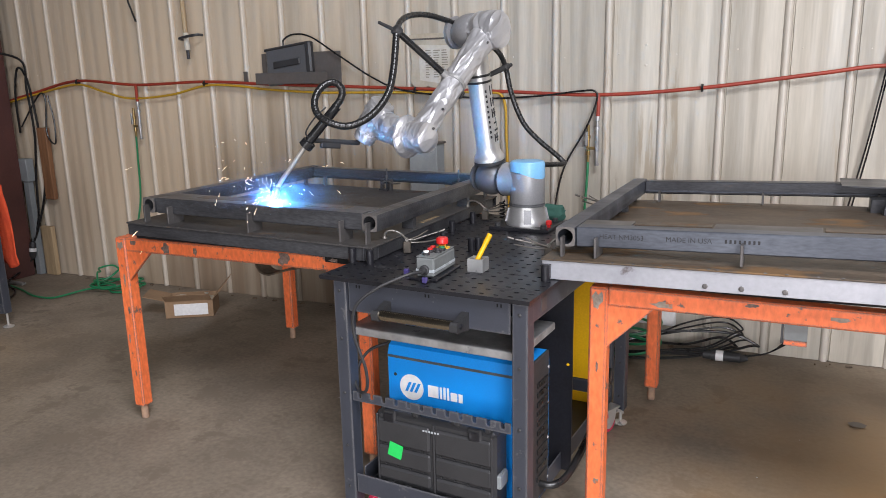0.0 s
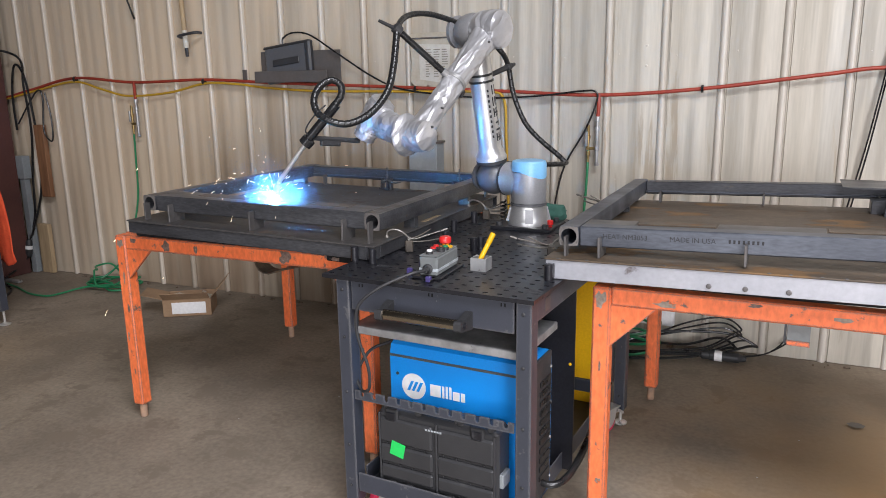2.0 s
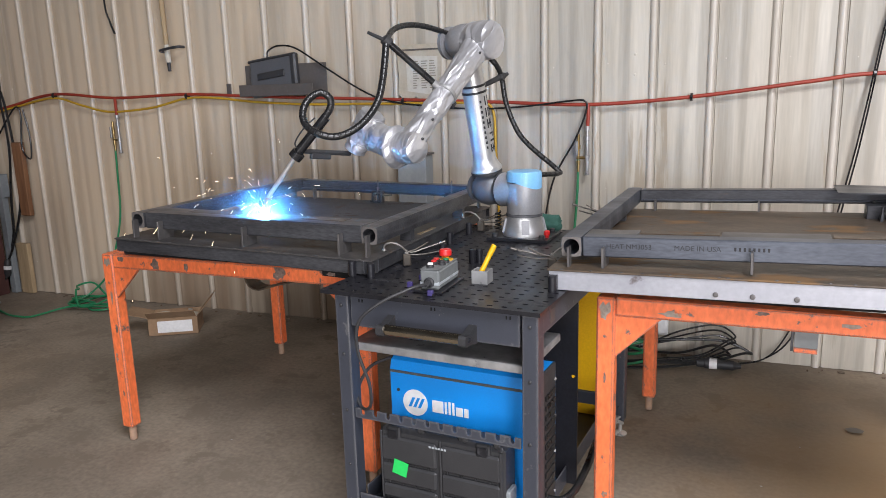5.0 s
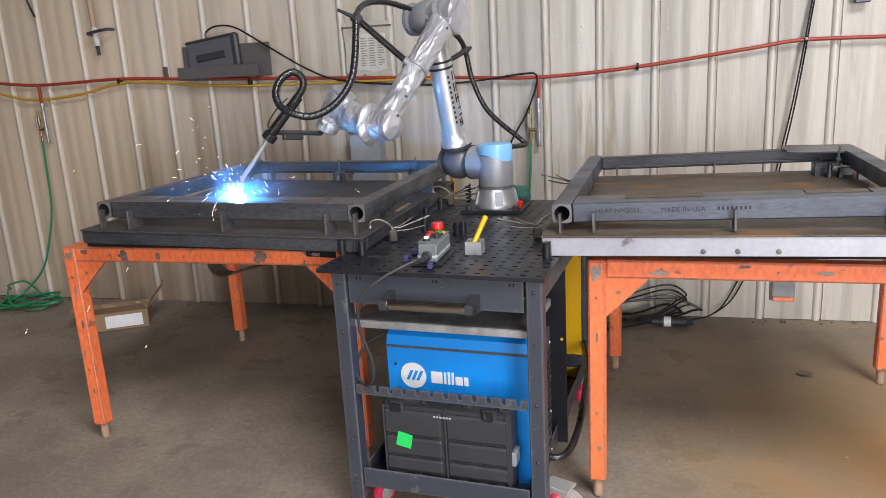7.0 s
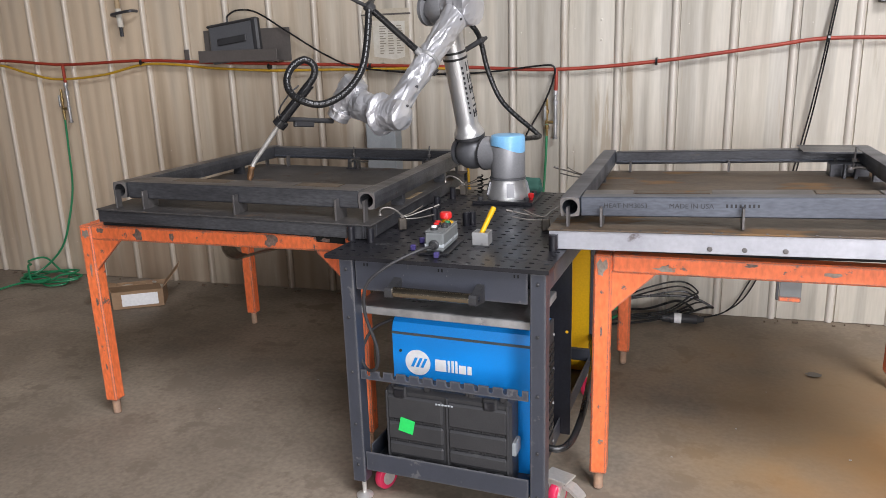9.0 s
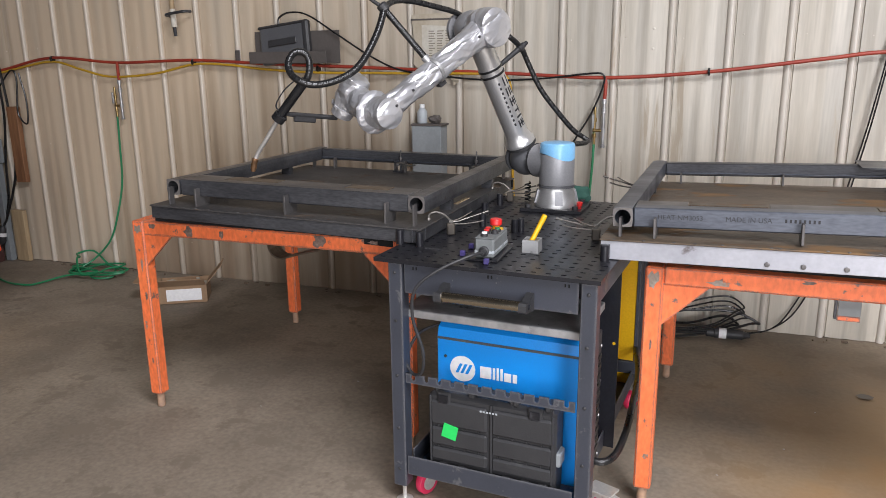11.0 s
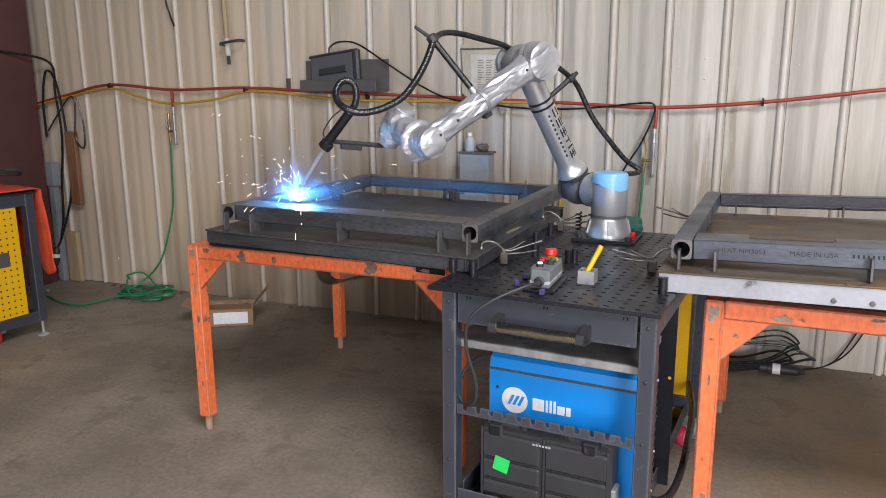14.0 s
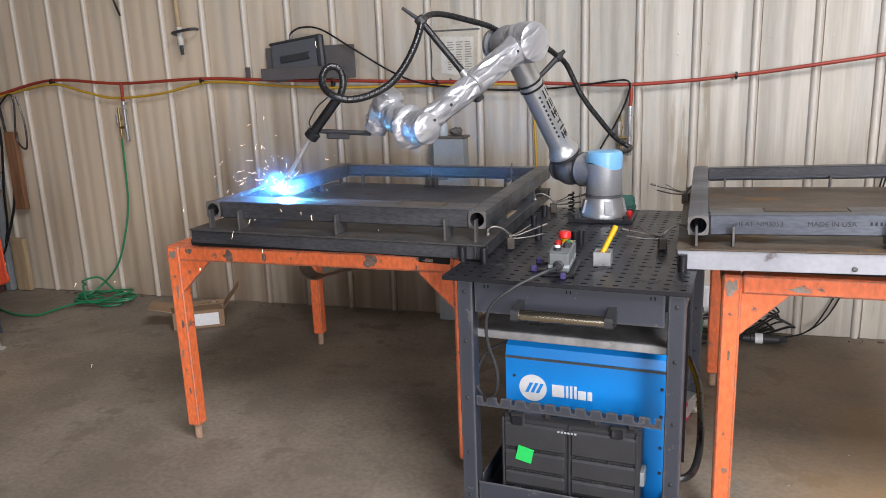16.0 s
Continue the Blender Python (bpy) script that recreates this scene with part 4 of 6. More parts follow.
box(tray, 0.695, 0.075, 0.12, 0.70, 1.17, 0.193)
part("tray", tray, M["charcoal"], cart, "deep bottom tray")
# handle
for x, f in ((0.236, 1), (0.53, -1)):
    bm = prism(bmesh.new(), [(-0.056, 0.808), (-0.02, 0.804), (0.022, 0.796), (0.022, 0.854), (-0.008, 0.846), (-0.030, 0.838), (-0.056, 0.842), (-0.062, 0.834), (-0.062, 0.815)], "x", x + (0.010 if f > 0 else 0.0), x + (0.035 if f > 0 else 0.025))
    hb = part("handle_bracket", bm, M["black"], cart)
    part("socket_screw", lathe(bmesh.new(), (x + (0.010 if f > 0 else 0.025), -0.036, 0.825), (-f, 0, 0), [(0, 0.009), (0.004, 0.009), (0.005, 0.006)], 10), M["plate"], hb)
part("handle_bar", lathe(bmesh.new(), (0.271, -0.04, 0.825), (1, 0, 0), [(0, 0.017), (0.259, 0.017)], 20), M["brass"], cart, "polished metal handle bar", True)
for x, y in ((0.13, 0.12), (0.755, 0.205), (0.70, 1.1), (0.10, 1.1)):
    wheel = part("caster", lathe(bmesh.new(), (x - 0.016, y, 0.048), (1, -0.35, 0), [(0, 0.034), (0.002, 0.045), (0.006, 0.048), (0.026, 0.048), (0.030, 0.045), (0.032, 0.034)], 28), M["pink_red"], cart, "red polyurethane caster wheel", True)
    part("hub", lathe(bmesh.new(), (x - 0.0175, y, 0.048), (1, -0.35, 0), [(0, 0.012), (0.001, 0.030), (0.034, 0.030), (0.035, 0.012)], 20), M["chrome"], wheel, "zinc wheel hub", True)
    bm = prism(bmesh.new(), [(-0.030, 0.112), (0.034, 0.112), (0.022, 0.06), (0.008, 0.040), (-0.008, 0.040), (-0.020, 0.07)], "y", -0.026, -0.022)
    prism(bm, [(-0.030, 0.112), (0.034, 0.112), (0.022, 0.06), (0.008, 0.040), (-0.008, 0.040), (-0.020, 0.07)], "y", 0.022, 0.026)
    box(bm, -0.045, -0.034, 0.110, 0.050, 0.034, 0.118, 0.001)
    prism(bm, [(0.030, 0.100), (0.060, 0.094), (0.094, 0.070), (0.098, 0.060), (0.085, 0.062), (0.055, 0.080), (0.030, 0.085)], "y", -0.022, 0.022)
    bmesh.ops.transform(bm, matrix=Matrix.Translation((x, y, 0)) @ pose(0, 0, 0, 0, 0, -18 if x > 0.7 else 70), verts=bm.verts)
    part("caster_fork", bm, M["chrome"], cart, "zinc-plated caster fork and brake pedal")
bm = bmesh.new()
for x in (0.135, 0.40, 0.65):
    for dx in (0, 0.012):
        box(bm, x + dx, 0.0195, 0.884, x + dx + 0.004, 0.0215, 0.894, 0)
tagged(part("slot_marks", bm, M["hole"], cart), kind="stuff")

# welding power source
welder = thing("welding_power_source", m=CART, label="blue enamelled welding power source with a white round emblem", category="welder")
bm = prism(bmesh.new(), [(0.16, 0.128), (0.335, 0.128), (0.335, 0.648), (0.20, 0.655), (0.17, 0.64), (0.16, 0.61)], "x", 0.160, 0.70)
part("case", bm, M["blue"], welder)
part("top_band", B(0.158, 0.1575, 0.598, 0.702, 0.1605, 0.607, 0.0005), M["charcoal"], welder, "thin dark seam")
part("side_cover", B(0.7005, 0.162, 0.15, 0.712, 0.312, 0.658, 0.003), M["black"], welder, "black vented side cover")
part("side_trim", B(0.7005, 0.314, 0.15, 0.709, 0.320, 0.63, 0.001), M["blue"], welder, "blue edge of the case")
for k in range(11):
    part("vent_slat", B(0.712, 0.20, 0.22 + 0.034 * k, 0.717, 0.295, 0.238 + 0.034 * k, 0.001), M["rubber"], welder)
for z in (0.60, 0.47, 0.34, 0.19):
    part("screw", lathe(bmesh.new(), (0.712, 0.304, z), (1, 0, 0), [(0, 0.006), (0.003, 0.005)], 10), M["galv"], welder)
emb = lathe(bmesh.new(), (0.256, 0.1595, 0.497), (0, -1, 0), [(0, 0.048), (0.0012, 0.048)], 40)
part("emblem", emb, M["white"], welder, "white round emblem")
bm = bmesh.new()
for k in range(3):
    x = 0.229 + 0.0185 * k
    prism(bm, [(x, 0.480), (x + 0.011, 0.480), (x + 0.028, 0.516), (x + 0.017, 0.516)], "y", 0.1575, 0.1583)
part("emblem_stripe", bm, M["blue"], welder)
for x, w2, h in ((0.322, 0.042, 0.044), (0.369, 0.009, 0.044), (0.383, 0.009, 0.046), (0.397, 0.009, 0.046), (0.411, 0.026, 0.032), (0.442, 0.016, 0.032)):
    part("lettering_bar", B(x, 0.158, 0.474, x + w2, 0.1598, 0.474 + h, 0.0015), M["white"], welder, "plain white printed bar")
for x, z in ((0.19, 0.535), (0.68, 0.545), (0.68, 0.45), (0.68, 0.34), (0.68, 0.25)):
    part("screw", lathe(bmesh.new(), (x, 0.16, z), (0, -1, 0), [(0, 0.006), (0.003, 0.005)], 10), M["black"], welder)

# black tool case
case = thing("tool_case", m=CART @ Matrix.Translation((-0.025, 0, -0.004)), label="black ribbed plastic tool case with a green sticker", category="tool case")
bm = box(bmesh.new(), 0.20, 0.045, 0.128, 0.655, 0.15, 0.452, 0.014)
part("shell", bm, M["black"], case)
for x in (0.222, 0.345, 0.505, 0.615):
    part("hinge_lug", B(x, 0.048, 0.446, x + 0.022, 0.10, 0.476, 0.005), M["black"], case)
for (xa, xb) in ((0.212, 0.418), (0.436, 0.645)):
    for (za, zb2) in ((0.20, 0.248), (0.258, 0.325), (0.335, 0.425)):
        part("rib_panel", B(xa, 0.033, za, xb, 0.049, zb2, 0.008), M["black"], case)
for x in (0.235, 0.56):
    part("latch", B(x, 0.036, 0.415, x + 0.05, 0.05, 0.462, 0.005), M["black"], case)
part("handle", tube(bmesh.new(), [(0.36, 0.06, 0.452), (0.365, 0.055, 0.468), (0.43, 0.05, 0.472), (0.495, 0.055, 0.468), (0.50, 0.06, 0.452)], 0.009, 8), M["black"], case, smooth=True)
for x in (0.242, 0.567):
    part("latch_clip", B(x, 0.030, 0.422, x + 0.036, 0.0358, 0.450, 0.002), M["plate"], case)
for za in (0.250, 0.327):
    for x in (0.235, 0.285, 0.335, 0.385, 0.455, 0.505, 0.555, 0.605):
        part("band_rib", B(x, 0.038, za, x + 0.005, 0.046, za + 0.008, 0.001), M["black"], case)
for x in (0.205, 0.428, 0.640):
    part("corner_rib", B(x, 0.036, 0.140, x + 0.009, 0.046, 0.44, 0.003), M["black"], case)
for x in (0.24, 0.31, 0.47, 0.54, 0.60):
    part("foot_rib", B(x, 0.034, 0.140, x + 0.03, 0.048, 0.190, 0.004), M["black"], case)
part("side_latch", B(0.648, 0.06, 0.25, 0.668, 0.12, 0.30, 0.004), M["panelgrey"], case)
part("sticker", B(-0.027, -0.001, -0.026, 0.027, 0.001, 0.026, 0, pose(0.285, 0.0315, 0.318, 0, 12, 0)), M["green"], case, "bright green sticker")
bm = bmesh.new()
for k in range(6):
    box(bm, 0.395 + 0.011 * k, 0.0318, 0.413, 0.402 + 0.011 * k, 0.0335, 0.419, 0)
part("label_bars", bm, M["bottle"], case)

# control box with emergency stop
PB = pose(-1.073, 2.174, 0.92, 0, 0, 2)
pb = thing("control_box", m=PB, label="grey push-button box with a red mushroom emergency stop", category="control box")
part("body", B(-0.033, -0.092, 0.008, 0.033, 0.088, 0.072, 0.006), M["pendant"], pb)
part("lid", B(-0.0335, -0.0925, 0.022, 0.0335, 0.0885, 0.034, 0.002), M["bottle"], pb, "pale seam of the box")
part("top_plate", B(-0.032, -0.090, 0.0725, 0.032, 0.086, 0.075, 0.0008), M["pendant"], pb)
part("foot_bracket", B(-0.05, -0.11, 0.0, 0.05, 0.10, 0.008, 0.002), M["plate"], pb)
es = part("stop_base", lathe(bmesh.new(), (0, 0.055, 0.075), (0, 0, 1), [(0, 0.026), (0.002, 0.026), (0.002, 0.012), (0.014, 0.012)], 20), M["yellow"], pb, "yellow collar", True)
part("stop_button", lathe(bmesh.new(), (0, 0.055, 0.088), (0, 0, 1), [(0, 0.017), (0.004, 0.021), (0.018, 0.021), (0.023, 0.018), (0.025, 0.008)], 24), M["red"], es, "red mushroom button", True)
for x, y, mt in ((-0.016, 0.012, "red"), (0.016, 0.015, "green_hose"), (-0.012, -0.02, "red"), (0.016, -0.018, "black"), (-0.008, -0.06, "white")):
    bt = part("button", lathe(bmesh.new(), (x, y, 0.075), (0, 0, 1), [(0, 0.0125), (0.008, 0.0125), (0.009, 0.009)], 16), M["black"], pb, smooth=True)
    part("button_cap", lathe(bmesh.new(), (x, y, 0.084), (0, 0, 1), [(0, 0.0095), (0.005, 0.0095), (0.006, 0.007)], 16), M[mt], bt, smooth=True)
part("cable_gland", lathe(bmesh.new(), (0, -0.088, 0.032), (0, -1, 0), [(0, 0.017), (0.01, 0.017), (0.012, 0.012), (0.03, 0.009)], 14), M["black"], pb, smooth=True)
for x, y in ((-0.085, -0.055), (-0.085, 0.045), (0.02, -0.135)):
    part("clip_knob", B(x - 0.009, y - 0.008, 0.0, x + 0.009, y + 0.008, 0.020, 0.003), M["purple"], pb, "purple clamp knob")
    part("clip_arm", B(x + 0.012 if x < 0 else x - 0.01, y - 0.006, 0.0, x + 0.05 if x < 0 else x + 0.01, y + 0.04 if x > 0 else y + 0.006, 0.008, 0.001), M["plate"], pb)
cab = thing("control_cable", (-1.2, 2.0, 0.5), "grey cable drooping from the control box to the cart", "cable")
g = PB @ Vector((0, -0.118, 0.032))
pts = [g, g + Vector((-0.03, -0.05, -0.002)), (-1.19, 1.965, 0.905), (-1.26, 1.95, 0.84), (-1.275, 1.96, 0.74), (-1.25, 1.98, 0.62), (-1.262, 2.00, 0.535), (-1.31, 2.03, 0.508), (-1.345, 2.06, 0.55), (-1.325, 2.12, 0.62), (-1.27, 2.2, 0.64)]
part("cord", tube(bmesh.new(), pts, 0.0055, 8, 70), M["black"], cab, smooth=True)

cup = thing("marker_cup", (-0.952, 2.245, 0.92), "small square steel cup", "cup")
bm = bmesh.new()
for a in ((-0.98, 2.222, -0.924, 2.226), (-0.98, 2.274, -0.924, 2.278), (-0.98, 2.226, -0.976, 2.274), (-0.928, 2.226, -0.924, 2.274)):
    box(bm, a[0], a[1], 0.92, a[2], a[3], 0.965, 0.0006)
box(bm, -0.976, 2.226, 0.92, -0.928, 2.274, 0.923, 0)
part("body", bm, M["galv"], cup)
mk = thing("paint_marker", (-0.955, 2.25, 0.924), "yellow paint marker leaning in the steel cup", "marker")
part("barrel", lathe(bmesh.new(), (-0.968, 2.243, 0.9262), (0.46, 0.18, 1), [(0, 0.006), (0.003, 0.0085), (0.098, 0.0085), (0.100, 0.0075)], 14), M["yellow"], mk, smooth=True)
part("cap", lathe(bmesh.new(), (-0.968 + 0.0404, 2.243 + 0.0158, 0.9262 + 0.0878), (0.46, 0.18, 1), [(0, 0.0095), (0.034, 0.0095), (0.037, 0.007)], 14), M["yellow"], mk, smooth=True)

# ---- the robot arm ----
BASE = Vector((-1.0437, 3.0229, 0.935))
OFF, BACK, RISE, L1, L2 = 0.192, 0.081, 0.188, 0.638, 0.5956
# seconds, turn of the base, lift of the upper arm, lift of the forearm
JOINTS = [
    (0.0, -105.6, 78.7, -42.6), (1.5, -107.0, 78.5, -42.4), (3.0, -108.2, 78.2, -42.2), (4.5, -109.2, 77.7, -42.2), (6.0, -110.0, 77.0, -42.1), (7.3, -110.6, 76.0, -42.1),
    (8.5, -111.0, 75.1, -42.2), (9.2, -111.1, 75.0, -42.1), (10.25, -117.0, 69.0, -35.5), (11.3, -123.3, 59.8, -31.4), (11.8, -123.5, 59.6, -31.3), (12.7, -123.8, 59.3, -31.0),
    (13.5, -124.0, 58.9, -30.6), (14.7, -124.5, 58.1, -30.1), (16.0, -125.0, 57.2, -29.7),
]


def joints(t):
    for a, b in zip(JOINTS, JOINTS[1:]):
        if t <= b[0]:
            s = (t - a[0]) / (b[0] - a[0])
            return [p + (q - p) * s for p, q in zip(a[1:], b[1:])]
    return JOINTS[-1][1:]


def links(t):
    """The poses of turret, upper arm, forearm and wrist, from the arm's base."""
    q1, q2, q3 = joints(t)
    turret = pose(0, 0, 0, 0, 0, q1)
    upper = turret @ pose(0, -OFF, RISE, 0, -q2, 0)
    e = Vector((L1 * math.cos(radians(q2)), -OFF + BACK, RISE + L1 * math.sin(radians(q2))))
    fore = turret @ Matrix.Translation(e) @ pose(0, 0, 0, 0, -q3, 0)
    w = e + Vector((L2 * math.cos(radians(q3)), 0, L2 * math.sin(radians(q3))))
    return turret, upper, fore, turret @ Matrix.Translation(w)


arm = thing("welding_robot", m=Matrix.Translation(BASE), label="grey and aluminium welding robot in wrinkled silver heat covers", category="robot")
part("base_plate", B(-0.134, -0.115, -0.015, 0.130, 0.115, 0.0, 0.002), M["plate"], arm, "black steel base plate")
foot = part("base_foot", lathe(bmesh.new(), (0, 0, 0), (0, 0, 1), [(0, 0.092), (0.014, 0.092), (0.022, 0.088), (0.075, 0.077), (0.082, 0.077)], 40), M["alu"], arm, "cast aluminium foot", True)
for a in (20, 110, 200, 290):
    m = pose(0, 0, 0, 0, 0, a)
    bm = prism(bmesh.new(), [(0.070, 0.014), (0.097, 0.014), (0.083, 0.072), (0.070, 0.072)], "y", -0.016, 0.016)
    bmesh.ops.transform(bm, matrix=m, verts=bm.verts)
    part("foot_lug", bm, M["grey"], foot)
for x, y in ((-0.105, -0.085), (0.10, -0.085), (-0.105, 0.085), (0.10, 0.085)):
    part("bolt", lathe(bmesh.new(), (x, y, 0), (0, 0, 1), [(0, 0.012), (0.014, 0.012), (0.016, 0.008)], 12), M["black"], arm, smooth=True)
rk = part("red_knob", lathe(bmesh.new(), (0.112, -0.045, 0), (0, 0, 1), [(0, 0.008), (0.008, 0.008), (0.01, 0.013), (0.026, 0.013), (0.029, 0.009)], 14), M["red"], arm, "small red knob", True)
part("ring", lathe(bmesh.new(), (0, 0, 0.083), (0, 0, 1), [(0, 0.078), (0.010, 0.078)], 40), M["darkgrey"], arm, smooth=True)


def wrinkled(bm, amount, scale, seed):
    for v in bm.verts:
        n = v.normal if v.normal.length else Vector((0, 0, 1))
        p = Vector((v.co.x * 0.4 + v.co.z * 0.6, v.co.y * 1.1, v.co.z - v.co.x * 0.35)) * scale + Vector((seed, 0, 0))
        a, b = noise.noise(p), noise.noise(p * 1.9 + Vector((3, 7, 1)))
        v.co += n * amount * 0.5 * (1.1 - 2.4 * abs(a) - 1.3 * abs(b) + 0.5 * noise.noise(p * 0.5))


def dense_rod(p0, p1, radii, seg=40, rings=26, amount=0.004, scale=26, seed=0.0, cap=True):
    """A cloth-covered body of revolution with creases."""
    bm = bmesh.new()
    ax = Vector(p1) - Vector(p0)
    prof = []
    for k in range(rings + 1):
        u = k / rings * (len(radii) - 1)
        i = min(int(u), len(radii) - 2)
        prof.append((ax.length * k / rings, radii[i] + (radii[i + 1] - radii[i]) * (u - i)))
    if cap:
        r0, r1 = prof[0][1], prof[-1][1]
        prof = [(-r0 * 0.18, r0 * 0.55), (-r0 * 0.09, r0 * 0.86)] + prof + [(ax.length + r1 * 0.09, r1 * 0.86), (ax.length + r1 * 0.18, r1 * 0.55)]
    lathe(bm, p0, ax, prof, seg)
    bmesh.ops.recalc_face_normals(bm, faces=bm.faces)
    bm.normal_update()
    wrinkled(bm, amount, scale, seed)
    return bm


# turret: upright grey housing with a light blue cap, and the shoulder housing beside it
turret = part("turret", lathe(bmesh.new(), (0, 0, 0.094), (0, 0, 1), [(0, 0.0745), (0.004, 0.0755), (0.128, 0.0755), (0.132, 0.0745)], 44), M["grey"], arm, "grey turret housing", True)
bm = lathe(bmesh.new(), (0, 0, 0.2265), (0, 0, 1), [(0, 0.0757), (0.036, 0.0755), (0.046, 0.071), (0.050, 0.060)], 44)
for v in bm.verts:
    if v.co.z < 0.235:
        a = math.atan2(v.co.y, v.co.x) - radians(88)
        v.co.z -= 0.030 * max(0, math.cos(a)) ** 1.5 - 0.004
part("cap", bm, M["cap"], turret, "light blue plastic cap", True)
part("shoulder_neck", lathe(bmesh.new(), (0, -0.02, RISE), (0, -1, 0), [(0, 0.070), (0.075, 0.072), (0.090, 0.074)], 40), M["grey"], turret, smooth=True)
part("shoulder_ring", lathe(bmesh.new(), (0, -0.111, RISE), (0, -1, 0), [(0, 0.0755), (0.008, 0.0755)], 40), M["black"], turret, smooth=True)

upper = part("upper_arm", lathe(bmesh.new(), (0.085, 0, 0), (1, 0, 0), [(0, 0.068), (0.012, 0.068), (0.020, 0.062), (0.045, 0.052), (0.06, 0.050), (0.50, 0.050)], 40), M["alu"], arm, "brushed aluminium upper arm tube", True)
bm = bmesh.new()
bmesh.ops.create_uvsphere(bm, u_segments=36, v_segments=24, radius=0.076)
for v in bm.verts:
    v.co.y = max(-0.07, min(0.072, v.co.y * 1.05))
part("shoulder_housing", bm, M["darkgrey"], upper, "dark grey shoulder joint", True)
part("shoulder_cap", lathe(bmesh.new(), (0, -0.068, 0), (0, -1, 0), [(0, 0.062), (0.012, 0.060), (0.02, 0.05)], 36), M["darkgrey"], upper, "grey end cap", True)
part("collar_ring", lathe(bmesh.new(), (0.072, 0, 0), (1, 0, 0), [(0, 0.069), (0.012, 0.069)], 36), M["black"], upper, smooth=True)
for x in (0.425, 0.452):
    part("strap", lathe(bmesh.new(), (x, 0, 0), (1, 0, 0), [(0, 0.051), (0.001, 0.0535), (0.009, 0.0535), (0.010, 0.051)], 32), M["rubber"], upper, "black strap", True)
part("hose_bracket", rod(bmesh.new(), (0.44, 0.0, 0.045), (0.455, 0.014, 0.20), 0.010, 0.013, 10), M["black"], upper, "black plastic hose bracket", True)
part("bracket_knob", lathe(bmesh.new(), (0.452, 0.013, 0.165), (0.08, 0.06, 1), [(0, 0.012), (0.004, 0.017), (0.02, 0.017), (0.03, 0.010), (0.055, 0.008)], 12), M["black"], upper, smooth=True)
bm = bmesh.new()
bmesh.ops.create_uvsphere(bm, u_segments=40, v_segments=28, radius=0.074)
for v in bm.verts:
    v.co = Vector((v.co.x + L1, max(-0.10, min(0.03, v.co.y * 1.3)) - 0.005, v.co.z))
part("elbow_housing", bm, M["grey"], upper, "grey elbow joint", True)
part("elbow_cap", lathe(bmesh.new(), (L1, -0.085, 0), (0, -1, 0), [(0, 0.068), (0.018, 0.066), (0.028, 0.055)], 36), M["grey"], upper, "grey elbow cap", True)
# printed name on the tube, as plain bars
for k, (x, ln) in enumerate(((0.392, 0.040), (0.342, 0.038), (0.294, 0.038), (0.250, 0.036), (0.219, 0.008), (0.186, 0.034))):
    bm = bmesh.new()
    for j, a in enumerate((58, 75, 92) if k in (1, 2, 5) else (64, 88) if k == 0 else (60,) if k == 3 else (75,)):
        box(bm, x - ln / 2, -0.0034 if k != 4 else -0.018, 0.0500, x + ln / 2, 0.0034 if k != 4 else 0.018, 0.0509, 0, pose(0, 0, 0, -a, 0, 0))
    if k in (2, 3, 5):
        box(bm, x - 0.0034, -0.014, 0.0496, x + 0.0034, 0.014, 0.0508, 0, pose(0, 0, 0, -75, 0, 0))
    part("lettering_bar", bm, M["mark"], upper, "dark printed bar on the tube")
for k in range(10):
    part("small_lettering_bar", B(0.386 - 0.022 * k, -0.0042, 0.0500, 0.397 - 0.022 * k, 0.0042, 0.0507, 0, pose(0, 0, 0, -116, 0, 0)), M["mark"], upper)

fore = part("forearm", dense_rod((0.05, 0, 0), (L2 - 0.03, 0, 0), [0.056, 0.050, 0.046, 0.045, 0.045, 0.048], 64, 110, 0.008, 21, 3.1, False), M["foil"], arm, "wrinkled silver heat cover over the forearm", True)
part("elbow_cover", dense_rod((0, -0.05, 0), (0, 0.062, 0), [0.074, 0.078, 0.078, 0.074], 56, 28, 0.005, 20, 7.0), M["foil"], fore, "wrinkled silver elbow cover", True)
part("wrist_cover", dense_rod((L2, -0.055, 0), (L2, 0.052, 0), [0.058, 0.060, 0.060, 0.056], 52, 28, 0.004, 23, 9.0), M["foil"], fore, "silver wrist cover", True)
part("cover_skirt", dense_rod((L2, -0.062, 0), (L2, -0.045, 0), [0.078, 0.082, 0.076], 40, 4, 0.006, 30, 2.0), M["foil"], fore, "loose edge of the silver cover", True)
for x in (0.09, 0.46, 0.56):
    part("snap_button", lathe(bmesh.new(), (x, 0.045 + (0.015 if x > 0.5 else 0.006 if x < 0.2 else 0.0), 0.012), (0, 1, 0.1), [(0, 0.005), (0.006, 0.005), (0.008, 0.003)], 10), M["black"], fore, smooth=True)
part("clamp_strap", lathe(bmesh.new(), (0.300, 0, 0), (1, 0, 0), [(0, 0.048), (0.001, 0.052), (0.014, 0.052), (0.015, 0.048)], 32), M["galv"], fore, "steel hose clamp", True)
part("strut_foot", B(0.29, -0.018, -0.068, 0.325, 0.014, -0.045, 0.003), M["black"], fore)
part("strut", rod(bmesh.new(), (0.312, -0.004, 0.040), (0.324, -0.096, 0.275), 0.0125, seg=16), M["rubber"], fore, "black tubular hose strut", True)
part("strut_collar", rod(bmesh.new(), (0.311, 0.0, 0.03), (0.314, -0.014, 0.066), 0.0155, seg=16), M["galv"], fore, smooth=True)
